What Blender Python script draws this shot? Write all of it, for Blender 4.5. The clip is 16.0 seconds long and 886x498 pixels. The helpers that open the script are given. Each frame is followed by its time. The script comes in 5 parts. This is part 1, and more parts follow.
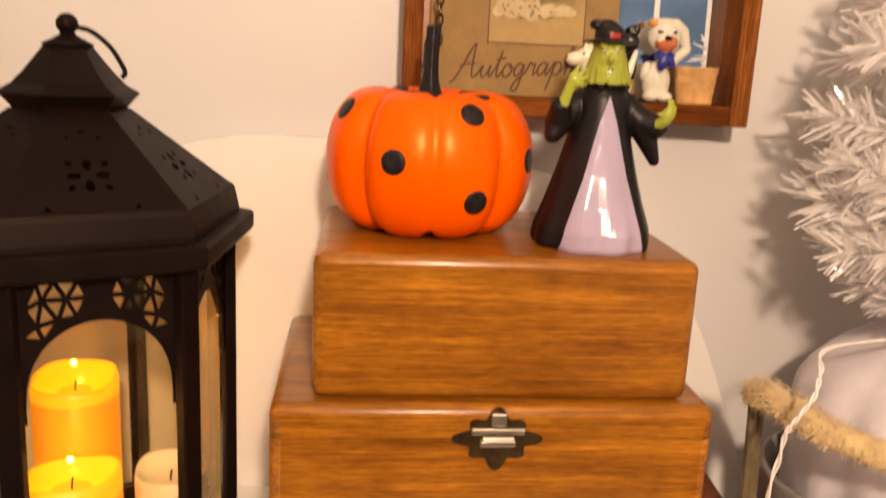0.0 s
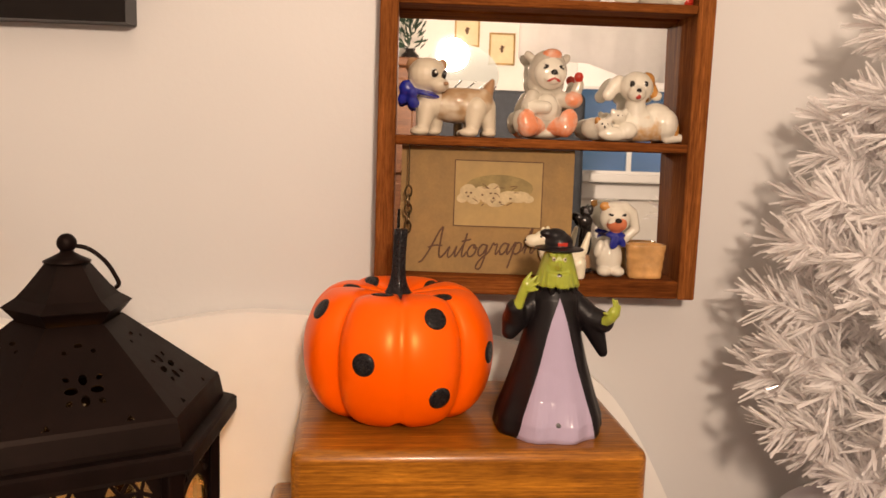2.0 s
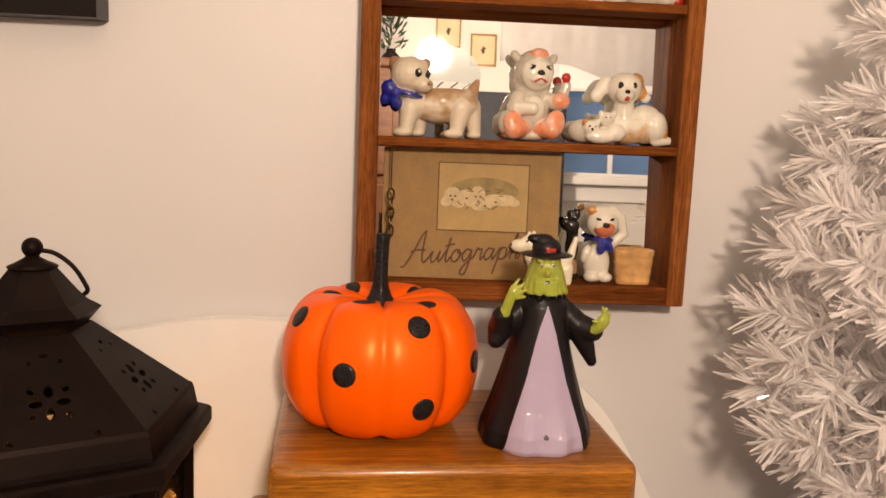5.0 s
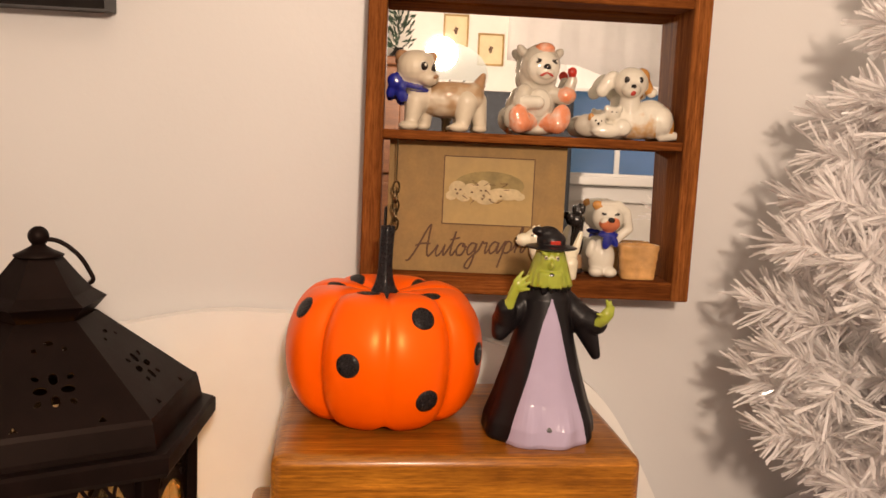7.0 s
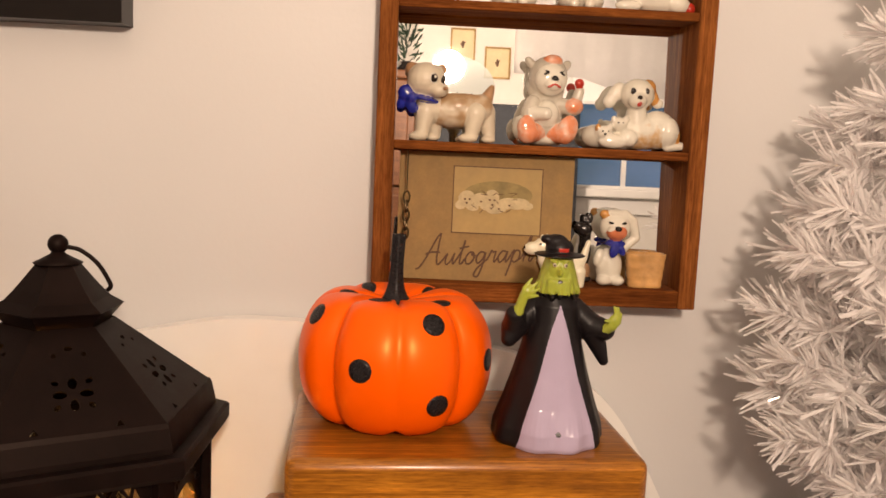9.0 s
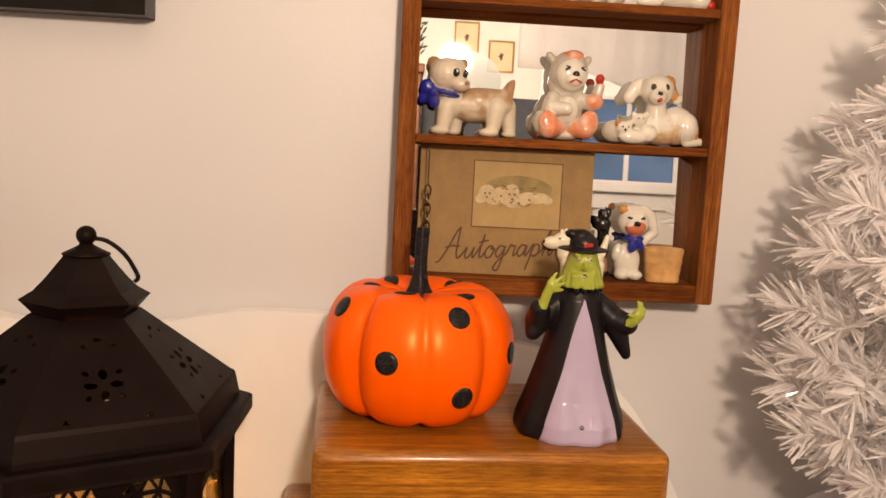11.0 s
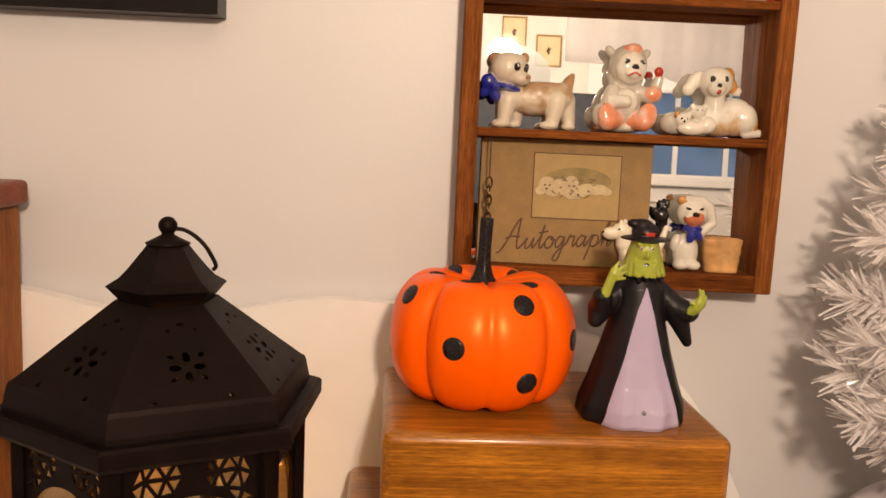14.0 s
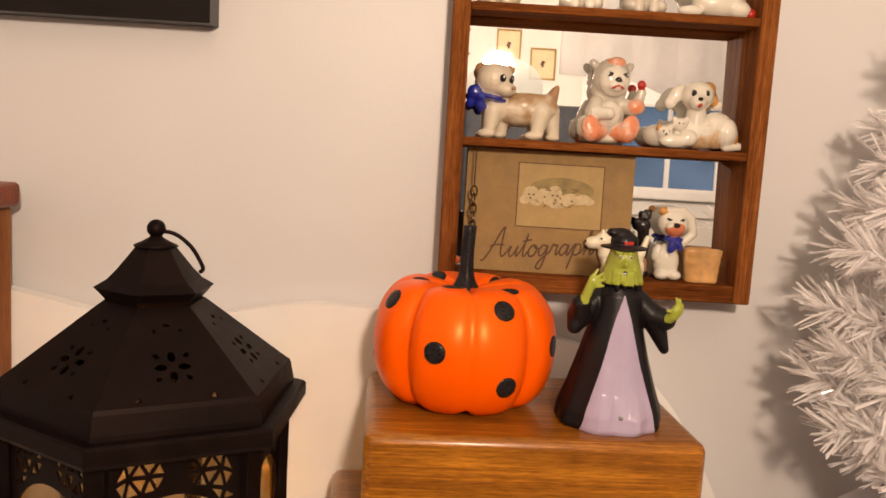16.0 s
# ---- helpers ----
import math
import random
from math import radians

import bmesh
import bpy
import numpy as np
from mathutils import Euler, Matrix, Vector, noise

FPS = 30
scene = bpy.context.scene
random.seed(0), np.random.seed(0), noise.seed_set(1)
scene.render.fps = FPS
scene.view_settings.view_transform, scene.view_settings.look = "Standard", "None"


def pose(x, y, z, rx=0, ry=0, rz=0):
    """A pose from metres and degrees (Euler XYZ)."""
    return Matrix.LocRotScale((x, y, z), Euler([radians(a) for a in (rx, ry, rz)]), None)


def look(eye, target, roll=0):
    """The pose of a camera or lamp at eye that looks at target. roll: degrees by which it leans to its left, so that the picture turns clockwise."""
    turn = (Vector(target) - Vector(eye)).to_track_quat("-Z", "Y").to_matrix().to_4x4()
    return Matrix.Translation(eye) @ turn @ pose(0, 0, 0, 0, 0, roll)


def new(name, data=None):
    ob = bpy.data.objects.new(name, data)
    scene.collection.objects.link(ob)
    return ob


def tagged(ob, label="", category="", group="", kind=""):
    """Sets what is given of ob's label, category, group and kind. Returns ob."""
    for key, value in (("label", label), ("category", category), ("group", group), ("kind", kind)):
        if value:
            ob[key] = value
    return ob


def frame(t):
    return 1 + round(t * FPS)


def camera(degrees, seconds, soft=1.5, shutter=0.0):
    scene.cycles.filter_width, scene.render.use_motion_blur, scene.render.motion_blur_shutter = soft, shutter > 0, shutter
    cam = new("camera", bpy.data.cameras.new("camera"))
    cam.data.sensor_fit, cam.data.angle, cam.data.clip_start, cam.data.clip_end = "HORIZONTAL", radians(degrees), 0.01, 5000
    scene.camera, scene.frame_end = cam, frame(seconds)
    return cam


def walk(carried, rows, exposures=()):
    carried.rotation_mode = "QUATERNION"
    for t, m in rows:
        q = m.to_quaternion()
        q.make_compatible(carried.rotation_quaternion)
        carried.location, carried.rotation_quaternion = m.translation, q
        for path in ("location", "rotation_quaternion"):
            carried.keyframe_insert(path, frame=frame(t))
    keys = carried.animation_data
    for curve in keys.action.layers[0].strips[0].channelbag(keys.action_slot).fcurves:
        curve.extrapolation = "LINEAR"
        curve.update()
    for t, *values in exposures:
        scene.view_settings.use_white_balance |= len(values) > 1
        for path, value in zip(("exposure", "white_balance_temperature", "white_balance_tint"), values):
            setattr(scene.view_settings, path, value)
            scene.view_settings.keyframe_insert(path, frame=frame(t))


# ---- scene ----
cam = camera(54.9, 16.0, soft=1.6, shutter=0.7)
PATH = [
    (0, (0.03, 0.023, 1.167), (0.104, 1.97, 0.713), 2.9),
    (0.5, (0.035, -0.005, 1.213), (0.098, 1.957, 0.825), 2.3),
    (1, (0.043, -0.031, 1.244), (0.113, 1.947, 0.955), 2.2),
    (1.5, (0.049, -0.027, 1.267), (0.143, 1.949, 0.969), 2.1),
    (2, (0.045, -0.021, 1.283), (0.135, 1.956, 0.994), 2.0),
    (2.5, (0.05, -0.006, 1.283), (0.169, 1.967, 0.975), 1.9),
    (3, (0.054, 0.004, 1.285), (0.183, 1.977, 0.982), 2.1),
    (3.5, (0.045, 0.005, 1.284), (0.186, 1.981, 1.004), 2.3),
    (6, (0.042, 0.006, 1.281), (0.176, 1.981, 0.994), 2.3),
    (6.5, (0.044, 0.004, 1.276), (0.176, 1.98, 0.992), 2.1),
    (7, (0.044, 0.004, 1.275), (0.167, 1.98, 0.993), 2.7),
    (7.5, (0.044, -0.003, 1.277), (0.147, 1.98, 1.042), 2.2),
    (8, (0.047, -0.002, 1.277), (0.152, 1.979, 1.023), 2.3),
    (8.5, (0.046, -0.006, 1.272), (0.164, 1.975, 1.018), 2.4),
    (9, (0.04, -0.01, 1.272), (0.147, 1.971, 1.02), 2.6),
    (11.5, (0.013, -0.017, 1.272), (0.13, 1.961, 1.002), 3.1),
    (12, (0.021, -0.023, 1.274), (0.118, 1.956, 0.999), 3.0),
    (12.5, (0.01, -0.03, 1.263), (0.078, 1.948, 0.973), 3.1),
    (13, (-0.003, -0.043, 1.263), (0.001, 1.936, 0.972), 3.4),
    (13.5, (-0.004, -0.034, 1.266), (0.024, 1.945, 0.977), 3.1),
    (14, (-0.006, -0.037, 1.269), (0.012, 1.943, 0.986), 2.6),
    (14.5, (0.001, -0.041, 1.268), (0.036, 1.94, 0.996), 3.0),
    (15, (-0.006, -0.048, 1.27), (0.028, 1.934, 1.01), 3.1),
    (15.5, (0.0, -0.051, 1.27), (0.019, 1.931, 1.006), 2.8),
    (16, (0.005, -0.053, 1.267), (0.033, 1.93, 1.011), 3.4),
]
EXPOSURES = [(0.0, 0.36, 7150, 12), (0.5, 0.20, 7000, 12), (1.0, -0.15, 6900, 12), (1.5, 0.05, 6700, 10), (2.0, 0.08, 6600, 10), (3.0, 0.08, 6550, 10), (16.0, 0.08, 6600, 10)]
walk(cam, [(t, look(eye, target, roll)) for t, eye, target, roll in PATH], EXPOSURES)

# ---------------------------------------------------------------- world and light
world = bpy.data.worlds.new("dusk")
scene.world = world
world.use_nodes = True
bg = world.node_tree.nodes["Background"]
bg.inputs["Strength"].default_value = 0.5
wn, wl = world.node_tree.nodes, world.node_tree.links
haze, tone = wn.new("ShaderNodeTexNoise"), wn.new("ShaderNodeValToRGB")
haze.inputs["Scale"].default_value = 14.0
tone.color_ramp.elements[0].position, tone.color_ramp.elements[0].color = 0.38, (0.13, 0.22, 0.33, 1)
tone.color_ramp.elements[1].position, tone.color_ramp.elements[1].color = 0.64, (0.26, 0.37, 0.58, 1)
wl.new(wn.new("ShaderNodeTexCoord").outputs["Generated"], haze.inputs["Vector"])
wl.new(haze.outputs["Fac"], tone.inputs["Fac"])
wl.new(tone.outputs["Color"], bg.inputs["Color"])


def bulb(name, place, watts, radius, colour):
    data = bpy.data.lights.new(name, "POINT")
    data.energy, data.shadow_soft_size, data.color = watts, radius, colour
    ob = new(name, data)
    ob.location = place
    return ob


WARM = (1.0, 0.76, 0.585)
LX, LY, LIFT = 0.18, -0.50, 0.080     # the lamp's foot, and the lift of its dome
bulb("opal_lamp_bulb", (LX - 0.02, LY, 1.488 + LIFT), 100.0, 0.042, WARM)


# ---------------------------------------------------------------- materials
def nodes_of(name):
    m = bpy.data.materials.new(name)
    m.use_nodes = True
    t = m.node_tree
    return m, t.nodes, t.links, t.nodes["Principled BSDF"]


def coords(n, l, scale=(1, 1, 1), turn=(0, 0, 0)):
    tc, mp = n.new("ShaderNodeTexCoord"), n.new("ShaderNodeMapping")
    mp.inputs["Scale"].default_value = scale
    mp.inputs["Rotation"].default_value = [radians(a) for a in turn]
    l.new(tc.outputs["Object"], mp.inputs["Vector"])
    return mp.outputs["Vector"]


def noise_node(n, l, vec, scale, detail=4.0, rough=0.55):
    k = n.new("ShaderNodeTexNoise")
    k.inputs["Scale"].default_value, k.inputs["Detail"].default_value, k.inputs["Roughness"].default_value = scale, detail, rough
    l.new(vec, k.inputs["Vector"])
    return k.outputs["Fac"]


def ramp(n, l, fac, stops):
    r = n.new("ShaderNodeValToRGB")
    while len(r.color_ramp.elements) < len(stops):
        r.color_ramp.elements.new(0.5)
    for e, (p, c) in zip(r.color_ramp.elements, stops):
        e.position, e.color = p, (*c, 1)
    l.new(fac, r.inputs["Fac"])
    return r.outputs["Color"]


def mix(n, l, fac, a, b, kind="MIX"):
    k = n.new("ShaderNodeMix")
    k.data_type, k.blend_type = "RGBA", kind
    for sock, v in ((k.inputs[0], fac), (k.inputs[6], a), (k.inputs[7], b)):
        if isinstance(v, bpy.types.NodeSocket):
            l.new(v, sock)
        else:
            sock.default_value = v if isinstance(v, float) else (*v, 1)
    return k.outputs[2]


def bump(n, l, p, height, strength, distance):
    b = n.new("ShaderNodeBump")
    b.inputs["Strength"].default_value, b.inputs["Distance"].default_value = strength, distance
    l.new(height, b.inputs["Height"])
    l.new(b.outputs["Normal"], p.inputs["Normal"])


def plain(name, colour, rough=0.5, metal=0.0, vary=0.12, grain=60.0, relief=0.15, depth=0.0006, coat=0.0, sheen=0.0, trans=0.0, spec=0.5):
    """A surface of one colour, mottled at two scales, with fine relief."""
    m, n, l, p = nodes_of(name)
    v = coords(n, l)
    big, small = noise_node(n, l, v, grain * 0.18, 3), noise_node(n, l, v, grain, 5)
    dark, light = [c * (1 - vary) for c in colour], [min(1, c * (1 + vary)) for c in colour]
    c1 = ramp(n, l, big, [(0.3, dark), (0.7, light)])
    c2 = ramp(n, l, small, [(0.3, (1 - vary,) * 3), (0.7, (1, 1, 1))])
    l.new(mix(n, l, 0.7, c1, c2, "MULTIPLY"), p.inputs["Base Color"])
    r = n.new("ShaderNodeMapRange")
    r.inputs["To Min"].default_value, r.inputs["To Max"].default_value = max(0.02, rough * 0.8), min(1, rough * 1.2)
    l.new(big, r.inputs["Value"])
    l.new(r.outputs["Result"], p.inputs["Roughness"])
    p.inputs["Metallic"].default_value = metal
    p.inputs["Specular IOR Level"].default_value = spec
    p.inputs["Coat Weight"].default_value = coat
    p.inputs["Coat Roughness"].default_value = 0.08
    p.inputs["Sheen Weight"].default_value = sheen
    if trans:
        p.inputs["Subsurface Weight"].default_value = trans
        p.inputs["Subsurface Radius"].default_value = (0.02, 0.012, 0.006)
        p.inputs["Subsurface Scale"].default_value = 0.3
    bump(n, l, p, small, relief, depth)
    return m


def wood(name, dark, light, along="X", rough=0.35, coat=0.25, fine=1.0, spec=0.35, streaks=0.0):
    """Stained wood, its grain running along one axis."""
    m, n, l, p = nodes_of(name)
    s = {"X": (1.2, 14, 14), "Y": (14, 1.2, 14), "Z": (14, 14, 1.2)}[along]
    v = coords(n, l, [a * fine for a in s])
    info = n.new("ShaderNodeObjectInfo")
    add = n.new("ShaderNodeVectorMath")
    add.operation = "ADD"
    l.new(v, add.inputs[0])
    l.new(info.outputs["Random"], add.inputs[1])
    v = add.outputs[0]
    broad, fibre = noise_node(n, l, v, 3.0, 6, 0.6), noise_node(n, l, v, 26.0, 6, 0.7)
    blotch = noise_node(n, l, coords(n, l, (9, 9, 9)), 1.6, 3)
    c = ramp(n, l, broad, [(0.25, dark), (0.55, [(a + b) / 2 for a, b in zip(dark, light)]), (0.8, light)])
    c = mix(n, l, 0.75, c, ramp(n, l, fibre, [(0.36, (0.45, 0.38, 0.32)), (0.58, (1, 1, 1))]), "MULTIPLY")
    c = mix(n, l, 0.55, c, ramp(n, l, blotch, [(0.3, (0.62, 0.58, 0.55)), (0.7, (1, 1, 1))]), "MULTIPLY")
    if streaks:
        # short pale flecks of the open grain
        fleck = noise_node(n, l, coords(n, l, [a * 2.2 if a < 2 else a * 11 for a in s]), 3.0, 3, 0.5)
        c = mix(n, l, streaks, c, ramp(n, l, fleck, [(0.40, (0.78, 0.73, 0.68)), (0.54, (1.0, 0.98, 0.95)), (0.66, (1.8, 1.8, 1.75))]), "MULTIPLY")
    l.new(c, p.inputs["Base Color"])
    p.inputs["Roughness"].default_value = rough
    p.inputs["Specular IOR Level"].default_value = spec
    p.inputs["Coat Weight"].default_value = coat
    p.inputs["Coat Roughness"].default_value = 0.2
    bump(n, l, p, fibre, 0.12, 0.0008)
    return m


def glow(name, colour, strength, base=(0.9, 0.85, 0.75)):
    m, n, l, p = nodes_of(name)
    p.inputs["Base Color"].default_value = (*base, 1)
    p.inputs["Roughness"].default_value = 0.4
    p.inputs["Emission Color"].default_value = (*colour, 1)
    p.inputs["Emission Strength"].default_value = strength
    return m


def painted_wall():
    m, n, l, p = nodes_of("painted_wall")
    v = coords(n, l)
    big, peel, fine = noise_node(n, l, v, 1.4, 3), noise_node(n, l, v, 130, 3), noise_node(n, l, v, 420, 2)
    l.new(ramp(n, l, big, [(0.3, (0.66, 0.655, 0.645)), (0.7, (0.72, 0.71, 0.70))]), p.inputs["Base Color"])
    p.inputs["Roughness"].default_value = 0.42
    bump(n, l, p, mix(n, l, 0.25, peel, fine), 0.17, 0.0012)
    return m


def mirror_glass():
    m, n, l, p = nodes_of("mirror_glass")
    p.inputs["Base Color"].default_value = (0.93, 0.94, 0.93, 1)
    p.inputs["Metallic"].default_value = 1.0
    p.inputs["Roughness"].default_value = 0.012
    return m


def clear_glass(name, tint=(0.95, 0.96, 0.95), rough=0.03):
    m, n, l, p = nodes_of(name)
    p.inputs["Base Color"].default_value = (*tint, 1)
    p.inputs["Transmission Weight"].default_value = 1.0
    p.inputs["Roughness"].default_value = rough
    p.inputs["IOR"].default_value = 1.45
    return m


def glitter():
    """Black glitter: dark grains, a few coloured paler as if they catch the light."""
    m, n, l, p = nodes_of("black_glitter")
    v = n.new("ShaderNodeTexVoronoi")
    v.inputs["Scale"].default_value = 1100
    l.new(coords(n, l), v.inputs["Vector"])
    sep = n.new("ShaderNodeSeparateColor")
    l.new(v.outputs["Color"], sep.inputs[0])
    l.new(ramp(n, l, sep.outputs[0], [(0.0, (0.006, 0.005, 0.006)), (0.80, (0.012, 0.010, 0.012)), (0.97, (0.035, 0.03, 0.03))]), p.inputs["Base Color"])
    l.new(ramp(n, l, sep.outputs[1], [(0.3, (0.6, 0.6, 0.6)), (0.9, (0.2, 0.2, 0.2))]), p.inputs["Roughness"])
    p.inputs["Specular IOR Level"].default_value = 0.30
    bump(n, l, p, sep.outputs[2], 0.8, 0.0008)
    return m


def mottled():
    """Cream china with soft tan patches."""
    m, n, l, p = nodes_of("cream_and_tan_bisque")
    v = coords(n, l)
    patch, fine = noise_node(n, l, v, 42, 2), noise_node(n, l, v, 160, 4)
    c = ramp(n, l, patch, [(0.34, (0.68, 0.59, 0.45)), (0.50, (0.43, 0.28, 0.15)), (0.66, (0.27, 0.15, 0.07))])
    l.new(mix(n, l, 0.3, c, ramp(n, l, fine, [(0.3, (0.75, 0.75, 0.75)), (0.7, (1, 1, 1))]), "MULTIPLY"), p.inputs["Base Color"])
    p.inputs["Roughness"].default_value = 0.3
    p.inputs["Coat Weight"].default_value = 0.2
    return m


def splashed(name, base, tint, low, high, scale):
    """White lustre china with soft splashes of a second glaze."""
    m, n, l, p = nodes_of(name)
    v = coords(n, l)
    patch, fine = noise_node(n, l, v, scale, 3), noise_node(n, l, v, 170, 4)
    c = ramp(n, l, patch, [(low, base), (high, tint)])
    l.new(mix(n, l, 0.25, c, ramp(n, l, fine, [(0.3, (0.75, 0.75, 0.75)), (0.7, (1, 1, 1))]), "MULTIPLY"), p.inputs["Base Color"])
    p.inputs["Roughness"].default_value = 0.16
    p.inputs["Coat Weight"].default_value = 0.6
    p.inputs["Coat Roughness"].default_value = 0.08
    return m


M_MOTTLE = mottled()
M_AMBERED = splashed("white_and_amber_lustre", (0.76, 0.72, 0.61), (0.58, 0.31, 0.08), 0.50, 0.68, 40)
M_CORALLED = splashed("white_and_coral_lustre", (0.74, 0.58, 0.47), (0.76, 0.27, 0.13), 0.25, 0.60, 75)
M_WALL = painted_wall()
M_BACKWALL = plain("cream_wall", (0.74, 0.71, 0.66), 0.6, vary=0.05, grain=30)
M_CEIL = plain("ceiling_paint", (0.78, 0.77, 0.75), 0.8, vary=0.04, grain=20)
M_FLOOR = wood("floor_boards", (0.10, 0.05, 0.025), (0.26, 0.14, 0.07), "X", 0.4)
M_TRIM = plain("white_trim", (0.80, 0.79, 0.77), 0.35, vary=0.04, grain=25)
M_BOARD = plain("white_painted_wood", (0.91, 0.89, 0.85), 0.38, vary=0.04, grain=24, relief=0.1)
M_DESK = wood("cherry_stain", (0.16, 0.032, 0.010), (0.36, 0.080, 0.022), "X", 0.4, 0.1, 1.0, 0.2)
M_BOX = wood("honey_oak", (0.21, 0.069, 0.007), (0.63, 0.255, 0.023), "X", 0.32, 0.35, 1.6, 0.28, 0.6)
M_CAB = wood("walnut_stain", (0.125, 0.038, 0.010), (0.42, 0.155, 0.040), "Z", 0.75, 0.0, 1.8, 0.03, 0.5)
M_CABX = wood("walnut_stain_shelf", (0.100, 0.028, 0.007), (0.33, 0.112, 0.026), "X", 0.75, 0.0, 1.8, 0.03, 0.5)
M_CHEST = wood("brown_pine", (0.07, 0.026, 0.010), (0.15, 0.060, 0.022), "X", 0.5, 0.0, 1.0, 0.2)
M_LEFT = wood("orange_pine", (0.24, 0.072, 0.014), (0.46, 0.175, 0.042), "Z", 0.5, 0.0, 1.2, 0.15)
M_IRON = plain("black_painted_metal", (0.0062, 0.0030, 0.0026), 0.50, 0.0, 0.30, 220, 0.2, 0.0004, spec=0.13)
M_ORANGE = plain("orange_matt_plastic", (0.98, 0.112, 0.0), 0.36, vary=0.03, grain=60, relief=0.03, depth=0.0004, spec=0.70)
M_ORANGE.node_tree.nodes["Principled BSDF"].inputs["Specular Tint"].default_value = (1.0, 0.62, 0.22, 1)
M_GLITTER = glitter()
M_MIRROR = mirror_glass()
M_GLASS = clear_glass("lantern_glass", (0.84, 0.74, 0.54), 0.04)
M_PANE = clear_glass("window_glass")
M_ROBE = plain("black_glazed_ceramic", (0.008, 0.006, 0.007), 0.38, vary=0.25, grain=120, relief=0.15, spec=0.3)
M_GOWN = plain("lavender_glazed_ceramic", (0.45, 0.38, 0.515), 0.13, vary=0.04, grain=90, relief=0.10, depth=0.0008, spec=0.18)
M_GREEN = plain("green_resin", (0.35, 0.40, 0.045), 0.3, vary=0.14, grain=160, relief=0.35, depth=0.001, trans=0.2, coat=0.2)
M_RED = plain("red_paint", (0.45, 0.03, 0.015), 0.3, vary=0.1)
M_DARK = plain("dark_paint", (0.02, 0.016, 0.015), 0.25)
M_CERAMIC = plain("white_lustre_ceramic", (0.76, 0.72, 0.61), 0.16, vary=0.08, grain=70, relief=0.1, depth=0.0008, coat=0.7)
M_CREAM = plain("cream_bisque", (0.68, 0.60, 0.46), 0.42, vary=0.1, grain=80, coat=0.2)
M_TANSPOT = plain("tan_bisque", (0.42, 0.24, 0.12), 0.38, vary=0.2, grain=80, coat=0.2)
M_IVORY = plain("ivory_glaze", (0.80, 0.75, 0.57), 0.3, vary=0.08, grain=80, coat=0.3)
M_GREYCER = plain("grey_lustre_ceramic", (0.62, 0.57, 0.47), 0.2, vary=0.18, grain=90, coat=0.6)
M_CORAL = plain("coral_glaze", (0.72, 0.22, 0.10), 0.22, vary=0.25, grain=140, coat=0.5)
M_ORANGEGLZ = plain("amber_glaze", (0.62, 0.30, 0.08), 0.2, vary=0.25, grain=120, coat=0.6)
M_BLUE = plain("cobalt_glaze", (0.015, 0.025, 0.30), 0.12, vary=0.2, grain=90, coat=0.8)
M_BASKET = plain("basket_glaze", (0.68, 0.38, 0.14), 0.2, vary=0.35, grain=110, relief=0.5, depth=0.0015, coat=0.6)
M_KRAFT = plain("kraft_cover", (0.30, 0.185, 0.065), 0.75, vary=0.14, grain=300, relief=0.4)
M_KRAFT2 = plain("kraft_picture", (0.40, 0.275, 0.105), 0.7, vary=0.1, grain=200)
M_INK = plain("brown_ink", (0.10, 0.045, 0.02), 0.7, vary=0.1)
M_PUPPY = plain("pale_ink", (0.55, 0.44, 0.25), 0.75, vary=0.2, grain=350)
M_MOSS = plain("olive_ink", (0.30, 0.225, 0.085), 0.75, vary=0.25, grain=250)
M_PAGES = plain("book_pages", (0.62, 0.55, 0.42), 0.8, vary=0.1, grain=500)
M_BRONZE = plain("aged_bronze", (0.10, 0.065, 0.03), 0.38, 0.8, 0.35, 300, 0.5)
M_BRASS = plain("bright_steel", (0.60, 0.55, 0.46), 0.3, 0.9, 0.15, 200)
M_TINSEL = plain("white_tinsel", (0.99, 0.97, 0.96), 0.26, vary=0.02, grain=40, relief=0.05, coat=0.4, spec=0.8)
tn, tl = M_TINSEL.node_tree.nodes, M_TINSEL.node_tree.links
glow_through, blend = tn.new("ShaderNodeBsdfTranslucent"), tn.new("ShaderNodeMixShader")
glow_through.inputs["Color"].default_value, blend.inputs["Fac"].default_value = (0.99, 0.97, 0.97, 1), 0.50
tl.new(tn["Principled BSDF"].outputs[0], blend.inputs[1])
tl.new(glow_through.outputs[0], blend.inputs[2])
tl.new(blend.outputs[0], [x for x in tn if x.type == "OUTPUT_MATERIAL"][0].inputs["Surface"])
M_IRON.node_tree.nodes["Principled BSDF"].inputs["Specular Tint"].default_value = (1.0, 0.78, 0.68, 1)
M_WIRE = plain("white_cord", (0.78, 0.74, 0.72), 0.4, vary=0.05)
M_CLOTH = plain("lilac_white_cloth", (0.70, 0.66, 0.72), 0.8, vary=0.06, grain=120, relief=0.4, sheen=0.3)
M_BURLAP = plain("tan_burlap", (0.68, 0.50, 0.25), 0.9, vary=0.18, grain=420, relief=0.9, depth=0.002, sheen=0.4)
M_ZINC = plain("grey_zinc", (0.27, 0.25, 0.25), 0.6, 0.2, 0.12, 60)
M_OLIVE = plain("weathered_stake", (0.16, 0.12, 0.06), 0.8, vary=0.35, grain=120, relief=0.5)
M_BLACKGLOSS = plain("black_lacquer", (0.010, 0.007, 0.006), 0.35, vary=0.2, grain=60, spec=0.2)
M_SCREEN = plain("dark_glass", (0.008, 0.008, 0.010), 0.06, vary=0.1)
M_CURTAIN = plain("white_curtain", (0.95, 0.93, 0.92), 0.85, vary=0.03, grain=60)
